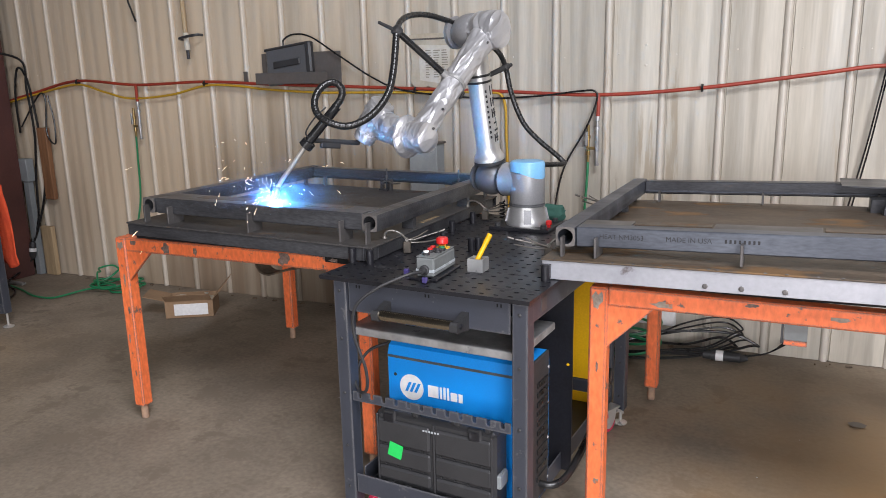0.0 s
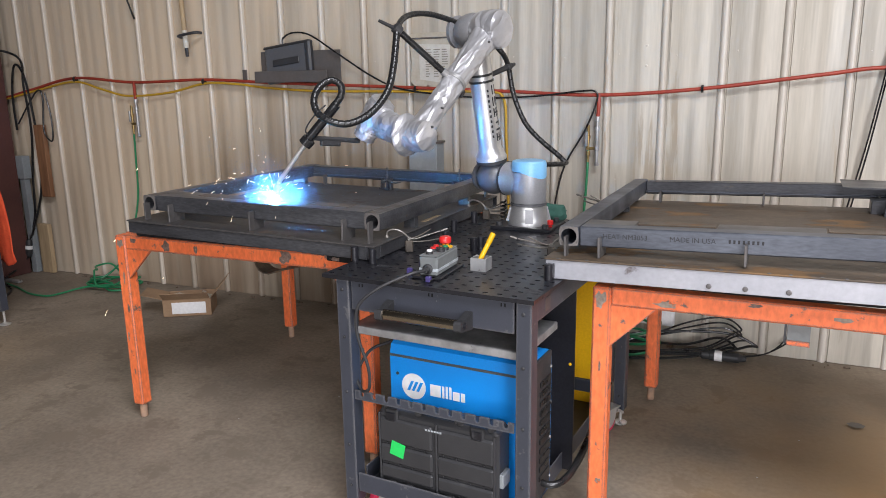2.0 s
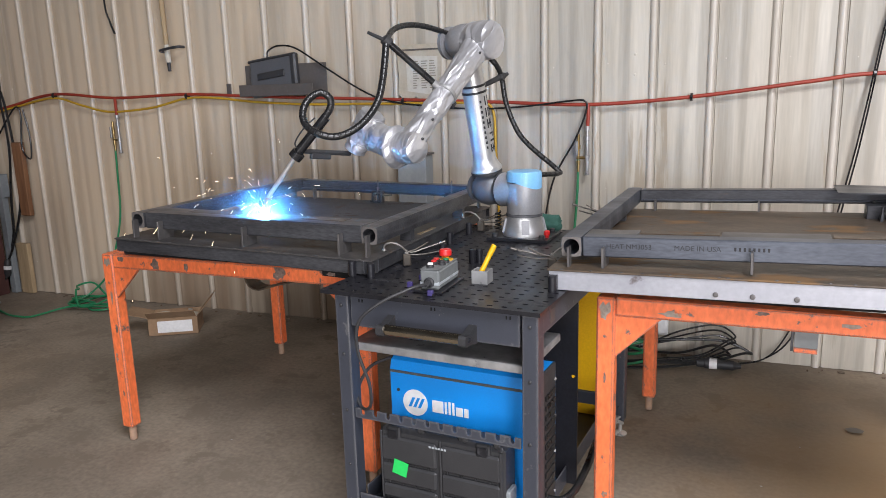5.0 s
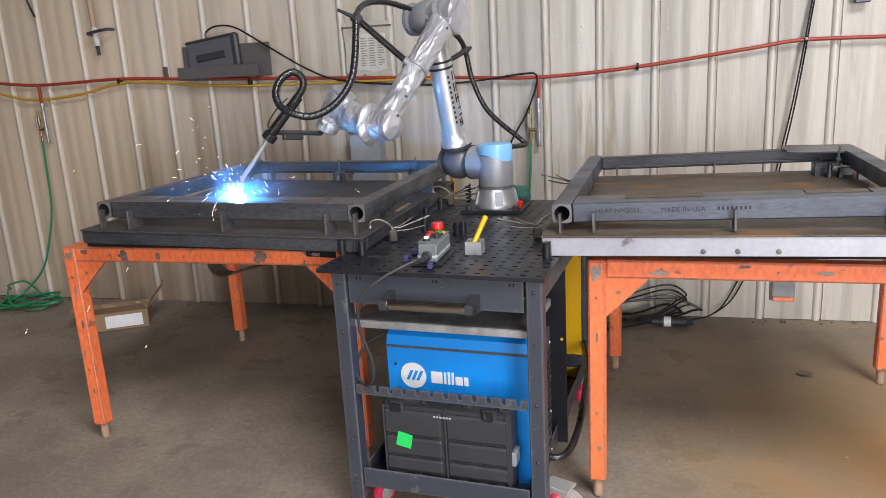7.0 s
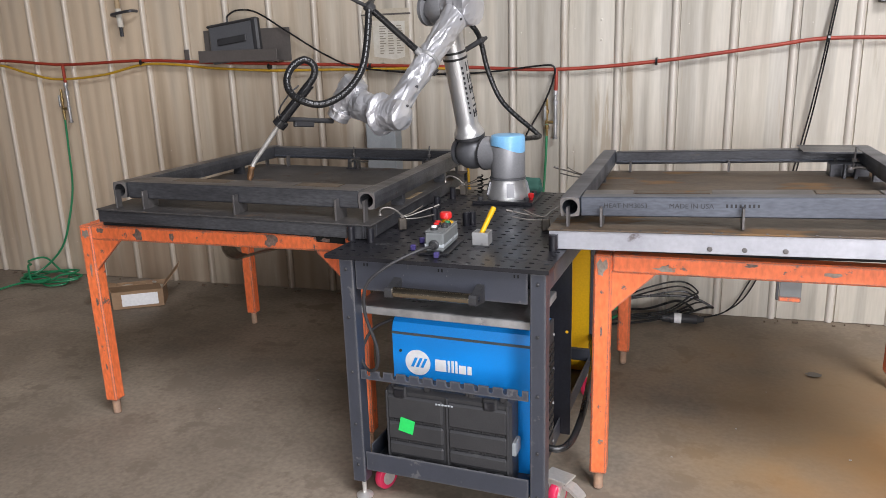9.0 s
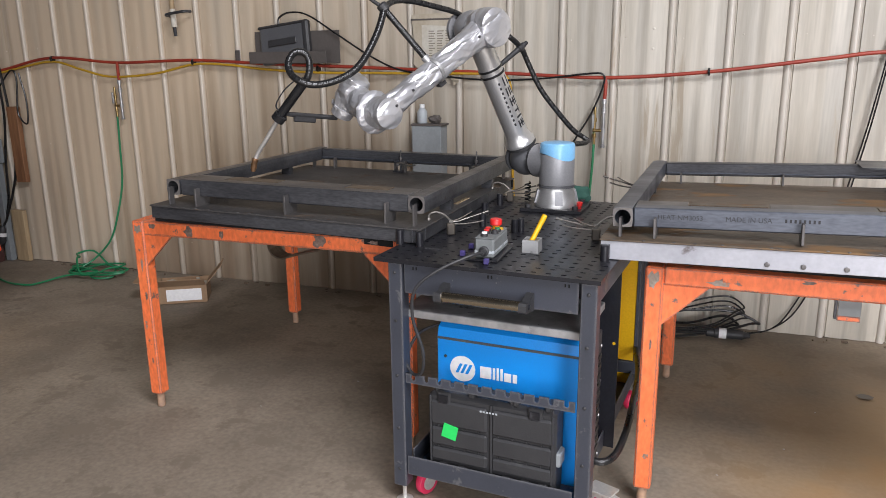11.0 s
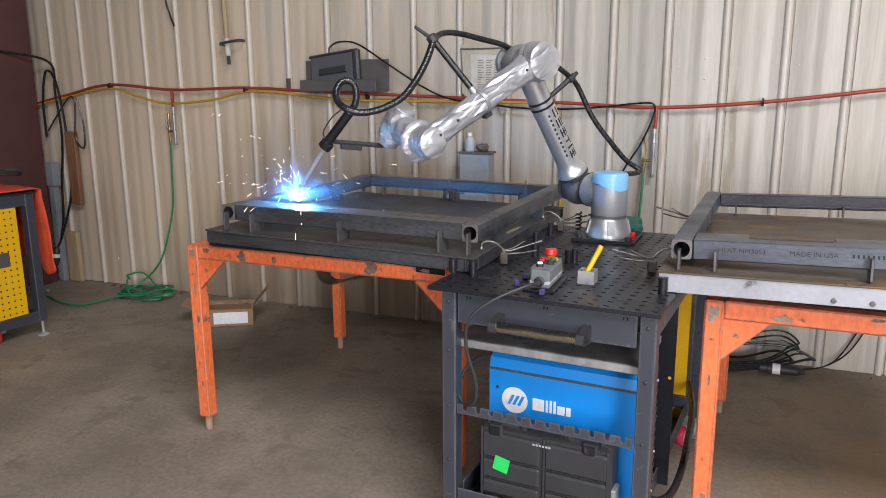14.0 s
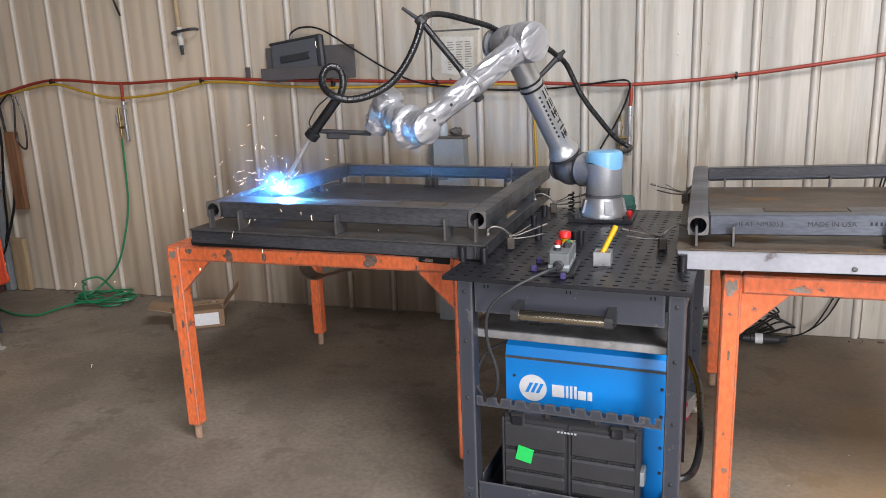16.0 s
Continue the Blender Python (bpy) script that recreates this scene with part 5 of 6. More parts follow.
part("strut_head", lathe(bmesh.new(), (0.324, -0.094, 0.268), (0.05, -0.3, 1), [(0, 0.016), (0.006, 0.021), (0.03, 0.021), (0.036, 0.012)], 14), M["black"], fore, smooth=True)
part("strut_spike", rod(bmesh.new(), (0.328, -0.100, 0.290), (0.360, -0.119, 0.357), 0.008, 0.006, 10), M["black"], fore, smooth=True)

# wrist: covers, bracket and torch in one rigid group that turns with the base
wrist = part("wrist", dense_rod((0.0, -0.05, 0.0), (-0.004, -0.175, 0.036), [0.056, 0.056, 0.058], 52, 32, 0.005, 20, 4.0), M["foil"], arm, "wrinkled silver wrist cover", True)
part("wrist_cover", dense_rod((-0.012, -0.195, 0.125), (0.012, -0.268, 0.010), [0.050, 0.056, 0.055, 0.050], 52, 36, 0.006, 22, 5.0), M["foil"], wrist, "silver cover of the last joints", True)
part("flange", lathe(bmesh.new(), (0.010, -0.262, 0.018), (0.20, -0.50, -0.84), [(0, 0.057), (0.008, 0.057), (0.012, 0.045), (0.042, 0.044), (0.046, 0.038)], 32), M["foil"], wrist, "cover hem round the tool flange", True)
torch = part("torch", rod(bmesh.new(), (0.270, -0.338, -0.024), (0.196, -0.228, 0.122), 0.019, 0.018, 20), M["gloss"], wrist, "black welding torch body", True)
part("torch_bracket", rod(bmesh.new(), (0.030, -0.300, -0.030), (0.255, -0.322, -0.004), 0.010, 0.009, 8), M["black"], wrist, "black torch mounting bar")
part("bracket_block", B(-0.045, -0.010, -0.012, 0.045, 0.010, 0.012, 0.004, Matrix.Translation((0.165, -0.316, -0.030)) @ pose(0, 0, 0, 0, -6, -6)), M["black"], wrist, "black clutch block under the bar")
part("torch_clamp", lathe(bmesh.new(), (0.272, -0.341, -0.030), (-0.40, 0.58, 0.71), [(0, 0.018), (0.003, 0.027), (0.030, 0.027), (0.034, 0.020)], 16), M["gloss"], wrist, "black torch clamp", True)
part("neck", tube(bmesh.new(), [(0.262, -0.330, -0.012), (0.283, -0.372, -0.070), (0.302, -0.410, -0.122), (0.316, -0.440, -0.160), (0.326, -0.455, -0.190)], 0.0085, 14, 24), M["chrome"], wrist, "polished steel torch neck", True)
part("nozzle", lathe(bmesh.new(), (0.325, -0.454, -0.183), (0.16, -0.20, -0.95), [(0, 0.010), (0.003, 0.0135), (0.012, 0.0135), (0.014, 0.012), (0.042, 0.0125), (0.052, 0.009), (0.056, 0.0085)], 20), M["copper"], wrist, "copper gas nozzle", True)
part("trigger_lead", tube(bmesh.new(), [(0.262, -0.318, 0.0), (0.285, -0.31, 0.03), (0.268, -0.27, 0.085), (0.235, -0.245, 0.12)], 0.003, 6), M["black"], wrist, smooth=True)
ARC = Vector((0.337, -0.467, -0.247))

# ---- hoses of the arm: short rigid lengths in a chain ----
WRIST_A = [(0.203, -0.239, 0.113), (0.186, -0.215, 0.149), (0.183, -0.209, 0.184), (0.2, -0.22, 0.207), (0.223, -0.233, 0.21), (0.258, -0.249, 0.186), (0.286, -0.249, 0.143), (0.294, -0.224, 0.096), (0.275, -0.172, 0.064), (0.23, -0.135, 0.052), (0.175, -0.098, 0.074), (0.124, -0.074, 0.117)]
FORE_A = [(0.535, -0.064, 0.184), (0.463, -0.072, 0.214), (0.394, -0.086, 0.248), (0.330, -0.098, 0.285)]
WRIST_B = [(0.206, -0.239, 0.104), (0.19, -0.222, 0.132), (0.182, -0.215, 0.172), (0.187, -0.217, 0.211), (0.21, -0.227, 0.23), (0.24, -0.233, 0.221), (0.263, -0.225, 0.189), (0.266, -0.202, 0.151), (0.247, -0.165, 0.123), (0.199, -0.142, 0.11), (0.131, -0.112, 0.123), (0.06, -0.087, 0.16)]
FORE_B = [(0.49, -0.077, 0.191), (0.412, -0.078, 0.228), (0.358, -0.086, 0.26), (0.322, -0.095, 0.285)]
TOP_A = [(0.330, -0.098, 0.285), (0.246, -0.145, 0.268), (0.165, -0.173, 0.230), (0.086, -0.179, 0.168), (0.021, -0.174, 0.09), (-0.038, -0.165, 0.003)]
TOP_B = [(0.322, -0.095, 0.285), (0.25, -0.132, 0.272), (0.177, -0.148, 0.231), (0.095, -0.146, 0.162), (0.011, -0.150, 0.09), (-0.054, -0.165, 0.02)]
ELBOW = [(0.60, -0.06, 0.115), (0.53, 0.01, 0.142), (0.455, 0.012, 0.182)]
DOWN_A = [(-0.125, 0.141, 0.556), (-0.078, 0.158, 0.431), (-0.021, 0.188, 0.355), (0.06, 0.228, 0.277), (0.095, 0.240, 0.240), (0.074, 0.183, 0.241), (0.02, 0.06, 0.25)]
DOWN_B = [(-0.174, 0.082, 0.634), (-0.114, 0.124, 0.501), (-0.045, 0.166, 0.399), (0.025, 0.211, 0.308), (0.088, 0.240, 0.262), (0.066, 0.178, 0.254), (0.015, 0.06, 0.26)]


def hose_lines(t):
    """The middle lines of the torch hose and of the supply hose at a time, from the arm's base."""
    _, up, fo, wr = links(t)
    s = min(max((t - 9.2) / 2.1, 0), 1)
    s = s * s * (3 - 2 * s)

    def mixed(a, b, m):
        return [m @ Vector(p).lerp(Vector(q), s) for p, q in zip(a, b)]
    still = Matrix.Identity(4)
    torch_line = mixed(WRIST_A, WRIST_B, wr) + mixed(FORE_A, FORE_B, fo)
    supply = mixed(TOP_A, TOP_B, fo) + [up @ Vector(p) for p in ELBOW] + mixed(DOWN_A, DOWN_B, still)
    return torch_line, supply


hose_thing = thing("hose_pack", m=Matrix.Translation(BASE), label="black corrugated hose pack looping from the arm's base to the torch", category="hose")


def even(line, n):
    """n + 1 points at equal steps along a smooth curve through line."""
    fine = smooth_line(line, 400)
    run = [0.0]
    for a, b in zip(fine, fine[1:]):
        run.append(run[-1] + (b - a).length)
    out, i = [], 0
    for k in range(n + 1):
        want = run[-1] * k / n
        while i < len(run) - 2 and run[i + 1] < want:
            i += 1
        u = (want - run[i]) / max(run[i + 1] - run[i], 1e-9)
        out.append(fine[i].lerp(fine[i + 1], u))
    return out


def segment_mesh(length, r):
    bm = bmesh.new()
    h = length / 2
    k = r * 0.8
    lathe(bm, (0, 0, 0), (0, 0, 1), [(-h - k, r * 0.5), (-h - k * 0.5, r * 0.88), (-h * 0.8, r), (-h * 0.4, r * 1.015), (0, r * 0.985), (h * 0.4, r * 1.015), (h * 0.8, r), (h + k * 0.5, r * 0.88), (h + k, r * 0.5)], 14)
    return mesh_of("hose_length", bm, M["rubber"], True)


HOSES = []
for which, n, r in ((0, 40, 0.0135), (1, 46, 0.0115)):
    p = even(hose_lines(0.0)[which], n)
    me = segment_mesh((p[1] - p[0]).length, r)
    segs = []
    for k in range(n):
        ob = new("hose_length", me)
        ob.parent = hose_thing
        segs.append(ob)
    HOSES.append((which, n, segs))

# ---- welding arc, sparks and fume ----
arc = thing("welding_arc", m=Matrix.Identity(4), label="blinding blue-white welding arc at the torch tip", category="welding arc")
bm = bmesh.new()
bmesh.ops.create_icosphere(bm, subdivisions=2, radius=0.016)
for v in bm.verts:
    v.co *= 1 + 0.25 * noise.noise(v.co * 120)
part("core", bm, M["weld_arc"], arc, smooth=True, local=True)

spark_mesh = []
for k in range(4):
    bm = lathe(bmesh.new(), (0, 0, 0), (1, 0, 0), [(-0.004 - 0.004 * k, 0.0001), (-0.002, 0.0003), (0.003 + 0.002 * k, 0.0004), (0.004 + 0.002 * k, 0.00018)], 6)
    spark_mesh.append(mesh_of("spark", bm, M["ember"]))
SPARKS = []
for k in range(125):
    ob = tagged(new("spark", spark_mesh[k % 4]), "glowing orange-white weld spark in flight", "spark", "weld sparks")
    SPARKS.append(ob)



def fume_cloud(n, spread, seed):
    """A cloud of very small flecks of fume, dense near the arc and thin outside."""
    rnd = np.random.RandomState(seed)
    d = rnd.normal(size=(n, 3))
    d /= np.linalg.norm(d, axis=1)[:, None]
    lump = np.array([noise.noise(Vector(v * 1.8 + seed)) for v in d])
    c = d * np.array(spread) * (0.35 + rnd.gamma(1.5, 0.45, n) * (1 + 0.7 * lump))[:, None] + np.array((0.01, 0.02, 0.02))
    c[:, 2] = np.abs(c[:, 2]) - 0.002
    verts = (c[:, None, :] + rnd.normal(size=(n, 3, 3)) * 0.00055).reshape(-1, 3)
    me = bpy.data.meshes.new("fume")
    me.from_pydata(verts.tolist(), [], np.arange(3 * n).reshape(-1, 3).tolist())
    me.materials.append(smoke)
    return me


FUME = []
for k, (n, spread) in enumerate(((3000, (0.08, 0.05, 0.045)), (17000, (0.14, 0.08, 0.08)), (48000, (0.23, 0.13, 0.13)))):
    FUME.append(tagged(new("fume", fume_cloud(n, spread, k + 3)), "thin haze of blue-lit welding fume over the arc", "fume", kind="stuff"))

# ---- on the back wall ----
red = thing("air_hose", (-2, 4.2, 1.5), "long red rubber air hose strung along the wall", "hose")
line = [(-6.00, 1.45), (-5.6, 1.53), (-5.131, 1.608), (-4.53, 1.568), (-3.871, 1.578), (-3.3, 1.55), (-2.716, 1.526), (-2.1, 1.50), (-1.588, 1.477), (-1.044, 1.452), (-0.491, 1.482), (0.091, 1.547), (0.37, 1.576), (0.9, 1.567), (1.6, 1.57)]
part("hose", tube(bmesh.new(), [on_wall(x, z, 0.045) for x, z in line], 0.0105, 10, 160), M["red_hose"], red, smooth=True)
yel = thing("air_hose", (-3, 4.2, 1.5), "yellow hose tied below the red air hose", "hose")
line = [(-6.0, 1.44), (-5.5, 1.53), (-5.131, 1.58), (-4.861, 1.521), (-4.595, 1.469), (-4.2, 1.49), (-3.871, 1.55), (-3.6, 1.545), (-3.316, 1.515), (-2.9, 1.49), (-2.5, 1.485), (-2.1, 1.48), (-1.75, 1.475), (-1.62, 1.44), (-1.6, 1.2), (-1.592, 0.98), (-1.58, 0.7)]
part("hose", tube(bmesh.new(), [on_wall(x, z, 0.05) for x, z in line], 0.0082, 10, 160), M["yellow_hose"], yel, smooth=True)
blk2 = thing("wall_cable", (-2, 4.2, 1.5), "thin black cable looping along the wall from the pendant", "cable")
line = [(-3.17, 1.80), (-3.16, 1.84), (-3.08, 1.87), (-2.95, 1.85), (-2.75, 1.73), (-2.5, 1.58), (-2.3, 1.50), (-2.0, 1.46), (-1.7, 1.44), (-1.4, 1.45), (-1.15, 1.475), (-1.06, 1.47), (-1.06, 1.40), (-1.12, 1.25), (-1.25, 1.0), (-1.32, 0.6)]
part("cord", tube(bmesh.new(), [on_wall(x, z, 0.062) for x, z in line], 0.006, 6, 110), M["rubber"], blk2, smooth=True)
ties = thing("cable_ties", (-3, 4.2, 1.5), "black cable ties round the hoses", "cable tie", kind="stuff")
bm = bmesh.new()
for x, z in ((-5.131, 1.6), (-3.871, 1.565), (-2.9, 1.515), (-2.2, 1.495), (-0.49, 1.482), (0.37, 1.576)):
    p = on_wall(x, z, 0.047)
    rod(bm, p - Vector((0.006, 0, 0)), p + Vector((0.006, 0, 0)), 0.022, seg=10)
part("ties", bm, M["rubber"], ties)

for x, top, drop in ((-4.53, 1.568, 1.14), (-1.05, 1.455, 1.15)):
    v = thing("air_drop", (x, 4.2, 1.15), "air line drop with brass valve and quick coupling", "valve", group="air drops")
    p = [on_wall(x, top, 0.05), on_wall(x + 0.005, top - 0.06, 0.055), on_wall(x, top - 0.13, 0.05)]
    part("short_hose", tube(bmesh.new(), p, 0.011, 8), M["red_hose"], v, smooth=True)
    bm = lathe(bmesh.new(), on_wall(x, top - 0.12, 0.05), (0, 0, -1), [(0, 0.010), (0.01, 0.015), (0.03, 0.015), (0.032, 0.009), (0.06, 0.009), (0.062, 0.015), (0.085, 0.015), (0.087, 0.010), (0.17, 0.010), (0.172, 0.014), (0.195, 0.014), (0.197, 0.010), (0.27, 0.010), (0.272, 0.014), (0.285, 0.014)], 12)
    part("filter", bm, M["galv"], v, smooth=True)
    bm = lathe(bmesh.new(), on_wall(x - 0.05, top - 0.17, 0.05), (0, 0, -1), [(0, 0.008), (0.06, 0.008), (0.062, 0.012), (0.085, 0.012), (0.087, 0.007), (0.15, 0.007), (0.152, 0.012), (0.175, 0.012), (0.177, 0.008), (0.215, 0.008)], 12)
    part("coupling", bm, M["trivalve"], v, smooth=True)
    part("tee", rod(bmesh.new(), on_wall(x, top - 0.305, 0.05), on_wall(x - 0.06, top - 0.305, 0.05), 0.009, seg=10), M["trivalve"], v, smooth=True)
    part("lever", B(x - 0.064, on_wall(x, 0).y - 0.075, top - 0.29, x - 0.05, on_wall(x, 0).y - 0.066, top - 0.21, 0.002), M["galv"], v)
gh = thing("garden_hose", (-4.7, 4.0, 0), "green air hose hanging from the wall into a floor coil", "hose")
bx0 = -4.58
pts = [on_wall(bx0, 1.24, 0.05), on_wall(bx0 - 0.01, 1.0, 0.05), on_wall(bx0 - 0.02, 0.7, 0.06), on_wall(bx0 - 0.06, 0.45, 0.10), on_wall(bx0 - 0.14, 0.25, 0.12), (-4.86, 4.03, 0.10), (-4.95, 3.93, 0.03)]
cxx, cyy = -4.78, 3.98
for k in range(46):
    a = 2.6 + k * 0.62
    rr = 0.15 + 0.045 * math.sin(k * 1.7) + 0.02 * random.random()
    pts.append((cxx + rr * 1.15 * math.cos(a) + 0.03 * math.sin(k * 0.5), cyy + rr * 0.8 * math.sin(a), 0.012 + 0.0011 * k + 0.012 * max(0, math.sin(k * 0.9)) + (0.09 if 30 <= k <= 33 else 0)))
pts += [(-4.9, 3.80, 0.03), (-4.98, 3.66, 0.012), (-5.02, 3.57, 0.011), (-5.2, 3.56, 0.011), (-5.45, 3.64, 0.011), (-5.7, 3.7, 0.011)]
part("hose", tube(bmesh.new(), pts, 0.0075, 7, 420), M["green_hose"], gh, smooth=True)
gh2 = thing("garden_hose", (-1.1, 4.2, 0.5), "green air hose hanging down the wall beside the cart", "hose")
pts = [on_wall(-1.10, 1.14, 0.05), on_wall(-1.105, 0.95, 0.05), on_wall(-1.12, 0.7, 0.06), on_wall(-1.15, 0.4, 0.09), on_wall(-1.1, 0.15, 0.13)]
for k in range(30):
    a = 1.0 + k * 0.66
    pts.append((-0.78 + 0.17 * math.cos(a), 4.02 + 0.08 * math.sin(a) + 0.02 * math.sin(k), 0.05 + 0.006 * k + 0.04 * math.sin(a)))
part("hose", tube(bmesh.new(), pts, 0.0075, 7, 260), M["green_hose"], gh2, smooth=True)
mess = thing("floor_cables", (-0.6, 4.1, 0), "tangle of black power cables on the floor by the wall", "cable")
for k in range(5):
    o = random.uniform(-0.03, 0.03)
    up = 0.05 + 0.03 * k
    pts = [(-1.0, 3.93 + 0.03 * k, 0.01 + 0.012 * k), (-0.8, 4.0 + o, 0.01 + 0.010 * k), (-0.55, 4.08 + 0.7 * o, 0.012 + 0.012 * k), (-0.35 + o, 4.13, 0.03 + 0.012 * k), (-0.2 + 2 * o, 4.2, 0.03 + 0.7 * up), (-0.16 + 2 * o, 4.24, up), (-0.28 + o, 4.22, up + 0.06), (-0.5, 4.2, up + 0.03 + o), (-0.75, 4.16, 0.08 + o), (-1.0, 4.05, 0.03)]
    part("cord", tube(bmesh.new(), pts, 0.0075 if k < 2 else 0.0052, 7, 60), M["rubber"], mess, smooth=True)
for k in range(2):
    pts = [(-0.2 + 0.02 * k, 4.2, 0.02), (-0.05, 4.25, 0.05), on_wall(0.05 + 0.03 * k, 0.16, 0.03), on_wall(0.18 + 0.02 * k, 0.5, 0.03), on_wall(0.29 + 0.015 * k, 1.06, 0.05), on_wall(0.34 + 0.012 * k, 1.4, 0.07), on_wall(0.39 + 0.01 * k, 1.77, 0.04), on_wall(0.45 + 0.01 * k, 2.2, 0.04), on_wall(0.47, 3.2, 0.04)]
    part("riser", tube(bmesh.new(), pts, 0.0045, 7, 50), M["rubber"], mess, "cables rising up the wall", True)
plug = thing("power_connector", (-0.35, 4.08, 0.03), "black inline power connector with a white band on the floor", "connector")
part("body", lathe(bmesh.new(), (-0.40, 4.135, 0.032), (1, 0.02, 0), [(0, 0.014), (0.01, 0.026), (0.05, 0.026), (0.052, 0.030), (0.11, 0.030), (0.112, 0.027), (0.20, 0.027), (0.205, 0.022), (0.24, 0.012)], 18), M["black"], plug, smooth=True)
part("band", lathe(bmesh.new(), (-0.325, 4.1365, 0.032), (1, 0.02, 0), [(0, 0.0305), (0.040, 0.0305)], 18), M["white"], plug, smooth=True)
for x, z, w2, h, mt, lab in ((-0.70, 0.20, 0.26, 0.16, "white", "white plastic junction box low on the wall"),):
    bb = thing("outlet_box", tuple(on_wall(x, z)), lab, "outlet box")
    y = on_wall(x, 0).y
    part("box", B(x - w2 / 2, y - 0.045, z - h / 2, x + w2 / 2, y - 0.001, z + h / 2, 0.004), M[mt], bb)
    part("cover", B(x - w2 / 2 + 0.012, y - 0.049, z - h / 2 + 0.012, x + w2 / 2 - 0.012, y - 0.0452, z + h / 2 - 0.012, 0.002), M[mt], bb)

br = thing("pendant_bracket", tuple(on_wall(-3.06, 1.55)), "brown-grey sheet-metal shelf bracket screwed to the wall", "bracket")
TW = Matrix.Translation(on_wall(-3.06, 0, 0)) @ pose(0, 0, 0, 0, 0, LEAN_WALL)
br2 = Matrix.Translation(on_wall(-3.06, 1.55)) @ pose(0, 0, 0, 0, 0, LEAN_WALL)
br.matrix_world = br2
ORIGIN[br] = Vector((0, 0, 0))
part("back_plate", B(-0.315, -0.036, 0.0, 0.315, -0.030, 0.205, 0.004), M["bracket"], br)
part("front_lip", B(-0.31, -0.125, 0.0, 0.26, -0.120, 0.075, 0.003), M["bracket"], br)
part("shelf", B(-0.31, -0.119, 0.0, 0.26, -0.037, 0.005, 0.001), M["bracket"], br)
pen = thing("teach_pendant", m=br2 @ pose(-0.055, -0.080, 0.006, -8, -7, 0) @ Matrix.Diagonal((1.13, 1, 1.13, 1)), label="grey robot teach pendant with a black hand strap in the bracket", category="pendant")
part("body", B(-0.16, -0.018, 0.0, 0.16, 0.018, 0.215, 0.012), M["darkgrey"], pen)
part("bumper", B(0.125, -0.026, 0.03, 0.168, 0.024, 0.222, 0.012), M["black"], pen, "black rubber bumper")
part("bumper", B(-0.168, -0.022, 0.205, 0.168, 0.024, 0.222, 0.008), M["black"], pen, "black rubber bumper")
part("strap", B(-0.10, -0.030, 0.095, 0.09, -0.019, 0.135, 0.005), M["black"], pen, "black hand strap")
pl = thing("small_plate", tuple(on_wall(-3.52, 1.55)), "small rounded grey steel lug on the wall", "bracket")
part("lug", B(-3.54, on_wall(-3.52, 0).y - 0.034, 1.56, -3.50, on_wall(-3.52, 0).y - 0.027, 1.64, 0.003), M["bracket"], pl)

pap = thing("wall_notice", tuple(on_wall(-2.09, 1.6)), "torn yellowed paper notice in a clear pocket taped to the wall", "notice")
ORIGIN[pap] = Vector((0, 0, 0))
pap.matrix_world = Matrix.Translation(on_wall(-2.09, 1.63)) @ pose(0, 0, 0, 0, 0, LEAN_WALL)
part("sheet", prism(bmesh.new(), [(-0.155, 0.20), (-0.06, 0.206), (0.15, 0.205), (0.146, 0.10), (0.138, -0.02), (0.152, -0.12), (0.148, -0.20), (0.118, -0.222), (0.098, -0.19), (0.104, -0.13), (0.07, -0.118), (0.03, -0.165), (0.005, -0.15), (-0.03, -0.105), (-0.075, -0.15), (-0.11, -0.13), (-0.15, -0.09), (-0.142, 0.03)], "y", -0.0345, -0.0325), M["paper"], pap)
part("page", prism(bmesh.new(), [(-0.09, 0.14), (0.12, 0.13), (0.115, -0.08), (0.05, -0.095), (-0.085, -0.075)], "y", -0.0362, -0.035), M["page"], pap, "printed page")
bm = bmesh.new()
for k in range(12):
    for j in range(3):
        box(bm, -0.045 + 0.055 * j, -0.0368, 0.10 - 0.0145 * k, -0.045 + 0.055 * j + random.uniform(0.02, 0.045), -0.0364, 0.106 - 0.0145 * k, 0)
part("print_bars", bm, M["ink"], pap, "faded unreadable print as bars")
part("tape", B(-0.16, -0.0372, 0.168, 0.16, -0.0364, 0.178, 0), M["bracket"], pap)

wb = thing("wall_box", tuple(on_wall(-2.115, 1.0)), "grey steel post or box standing against the wall", "box")
y = on_wall(-2.115, 0).y
part("body", B(-2.215, y - 0.14, 0.0, -2.02, y - 0.03, 1.165, 0.004), M["panelgrey"], wb)
part("lid", B(-2.22, y - 0.145, 1.1655, -2.01, y - 0.025, 1.178, 0.002), M["bracket"], wb)
bo = thing("spray_bottle", (-2.165, y - 0.085, 1.178), "pale plastic bottle standing on the grey box", "bottle")
part("body", lathe(bmesh.new(), (-2.165, y - 0.085, 1.1785), (0, 0, 1), [(0, 0.030), (0.004, 0.032), (0.07, 0.032), (0.085, 0.022), (0.095, 0.014)], 20), M["bottle"], bo, smooth=True)
part("cap", lathe(bmesh.new(), (-2.165, y - 0.085, 1.2735), (0, 0, 1), [(0, 0.016), (0.02, 0.016), (0.022, 0.012)], 16), M["white"], bo, smooth=True)
rag = thing("crumpled_rag", (-2.075, y - 0.085, 1.178), "small crumpled grey rag on the box", "rag")
bm = bmesh.new()
bmesh.ops.create_icosphere(bm, subdivisions=3, radius=0.036)
for v in bm.verts:
    v.co = Vector((v.co.x * 1.2, v.co.y, v.co.z * 0.7)) * (1 + 0.4 * noise.noise(v.co * 45)) + Vector((-2.075, y - 0.085, 1.203))
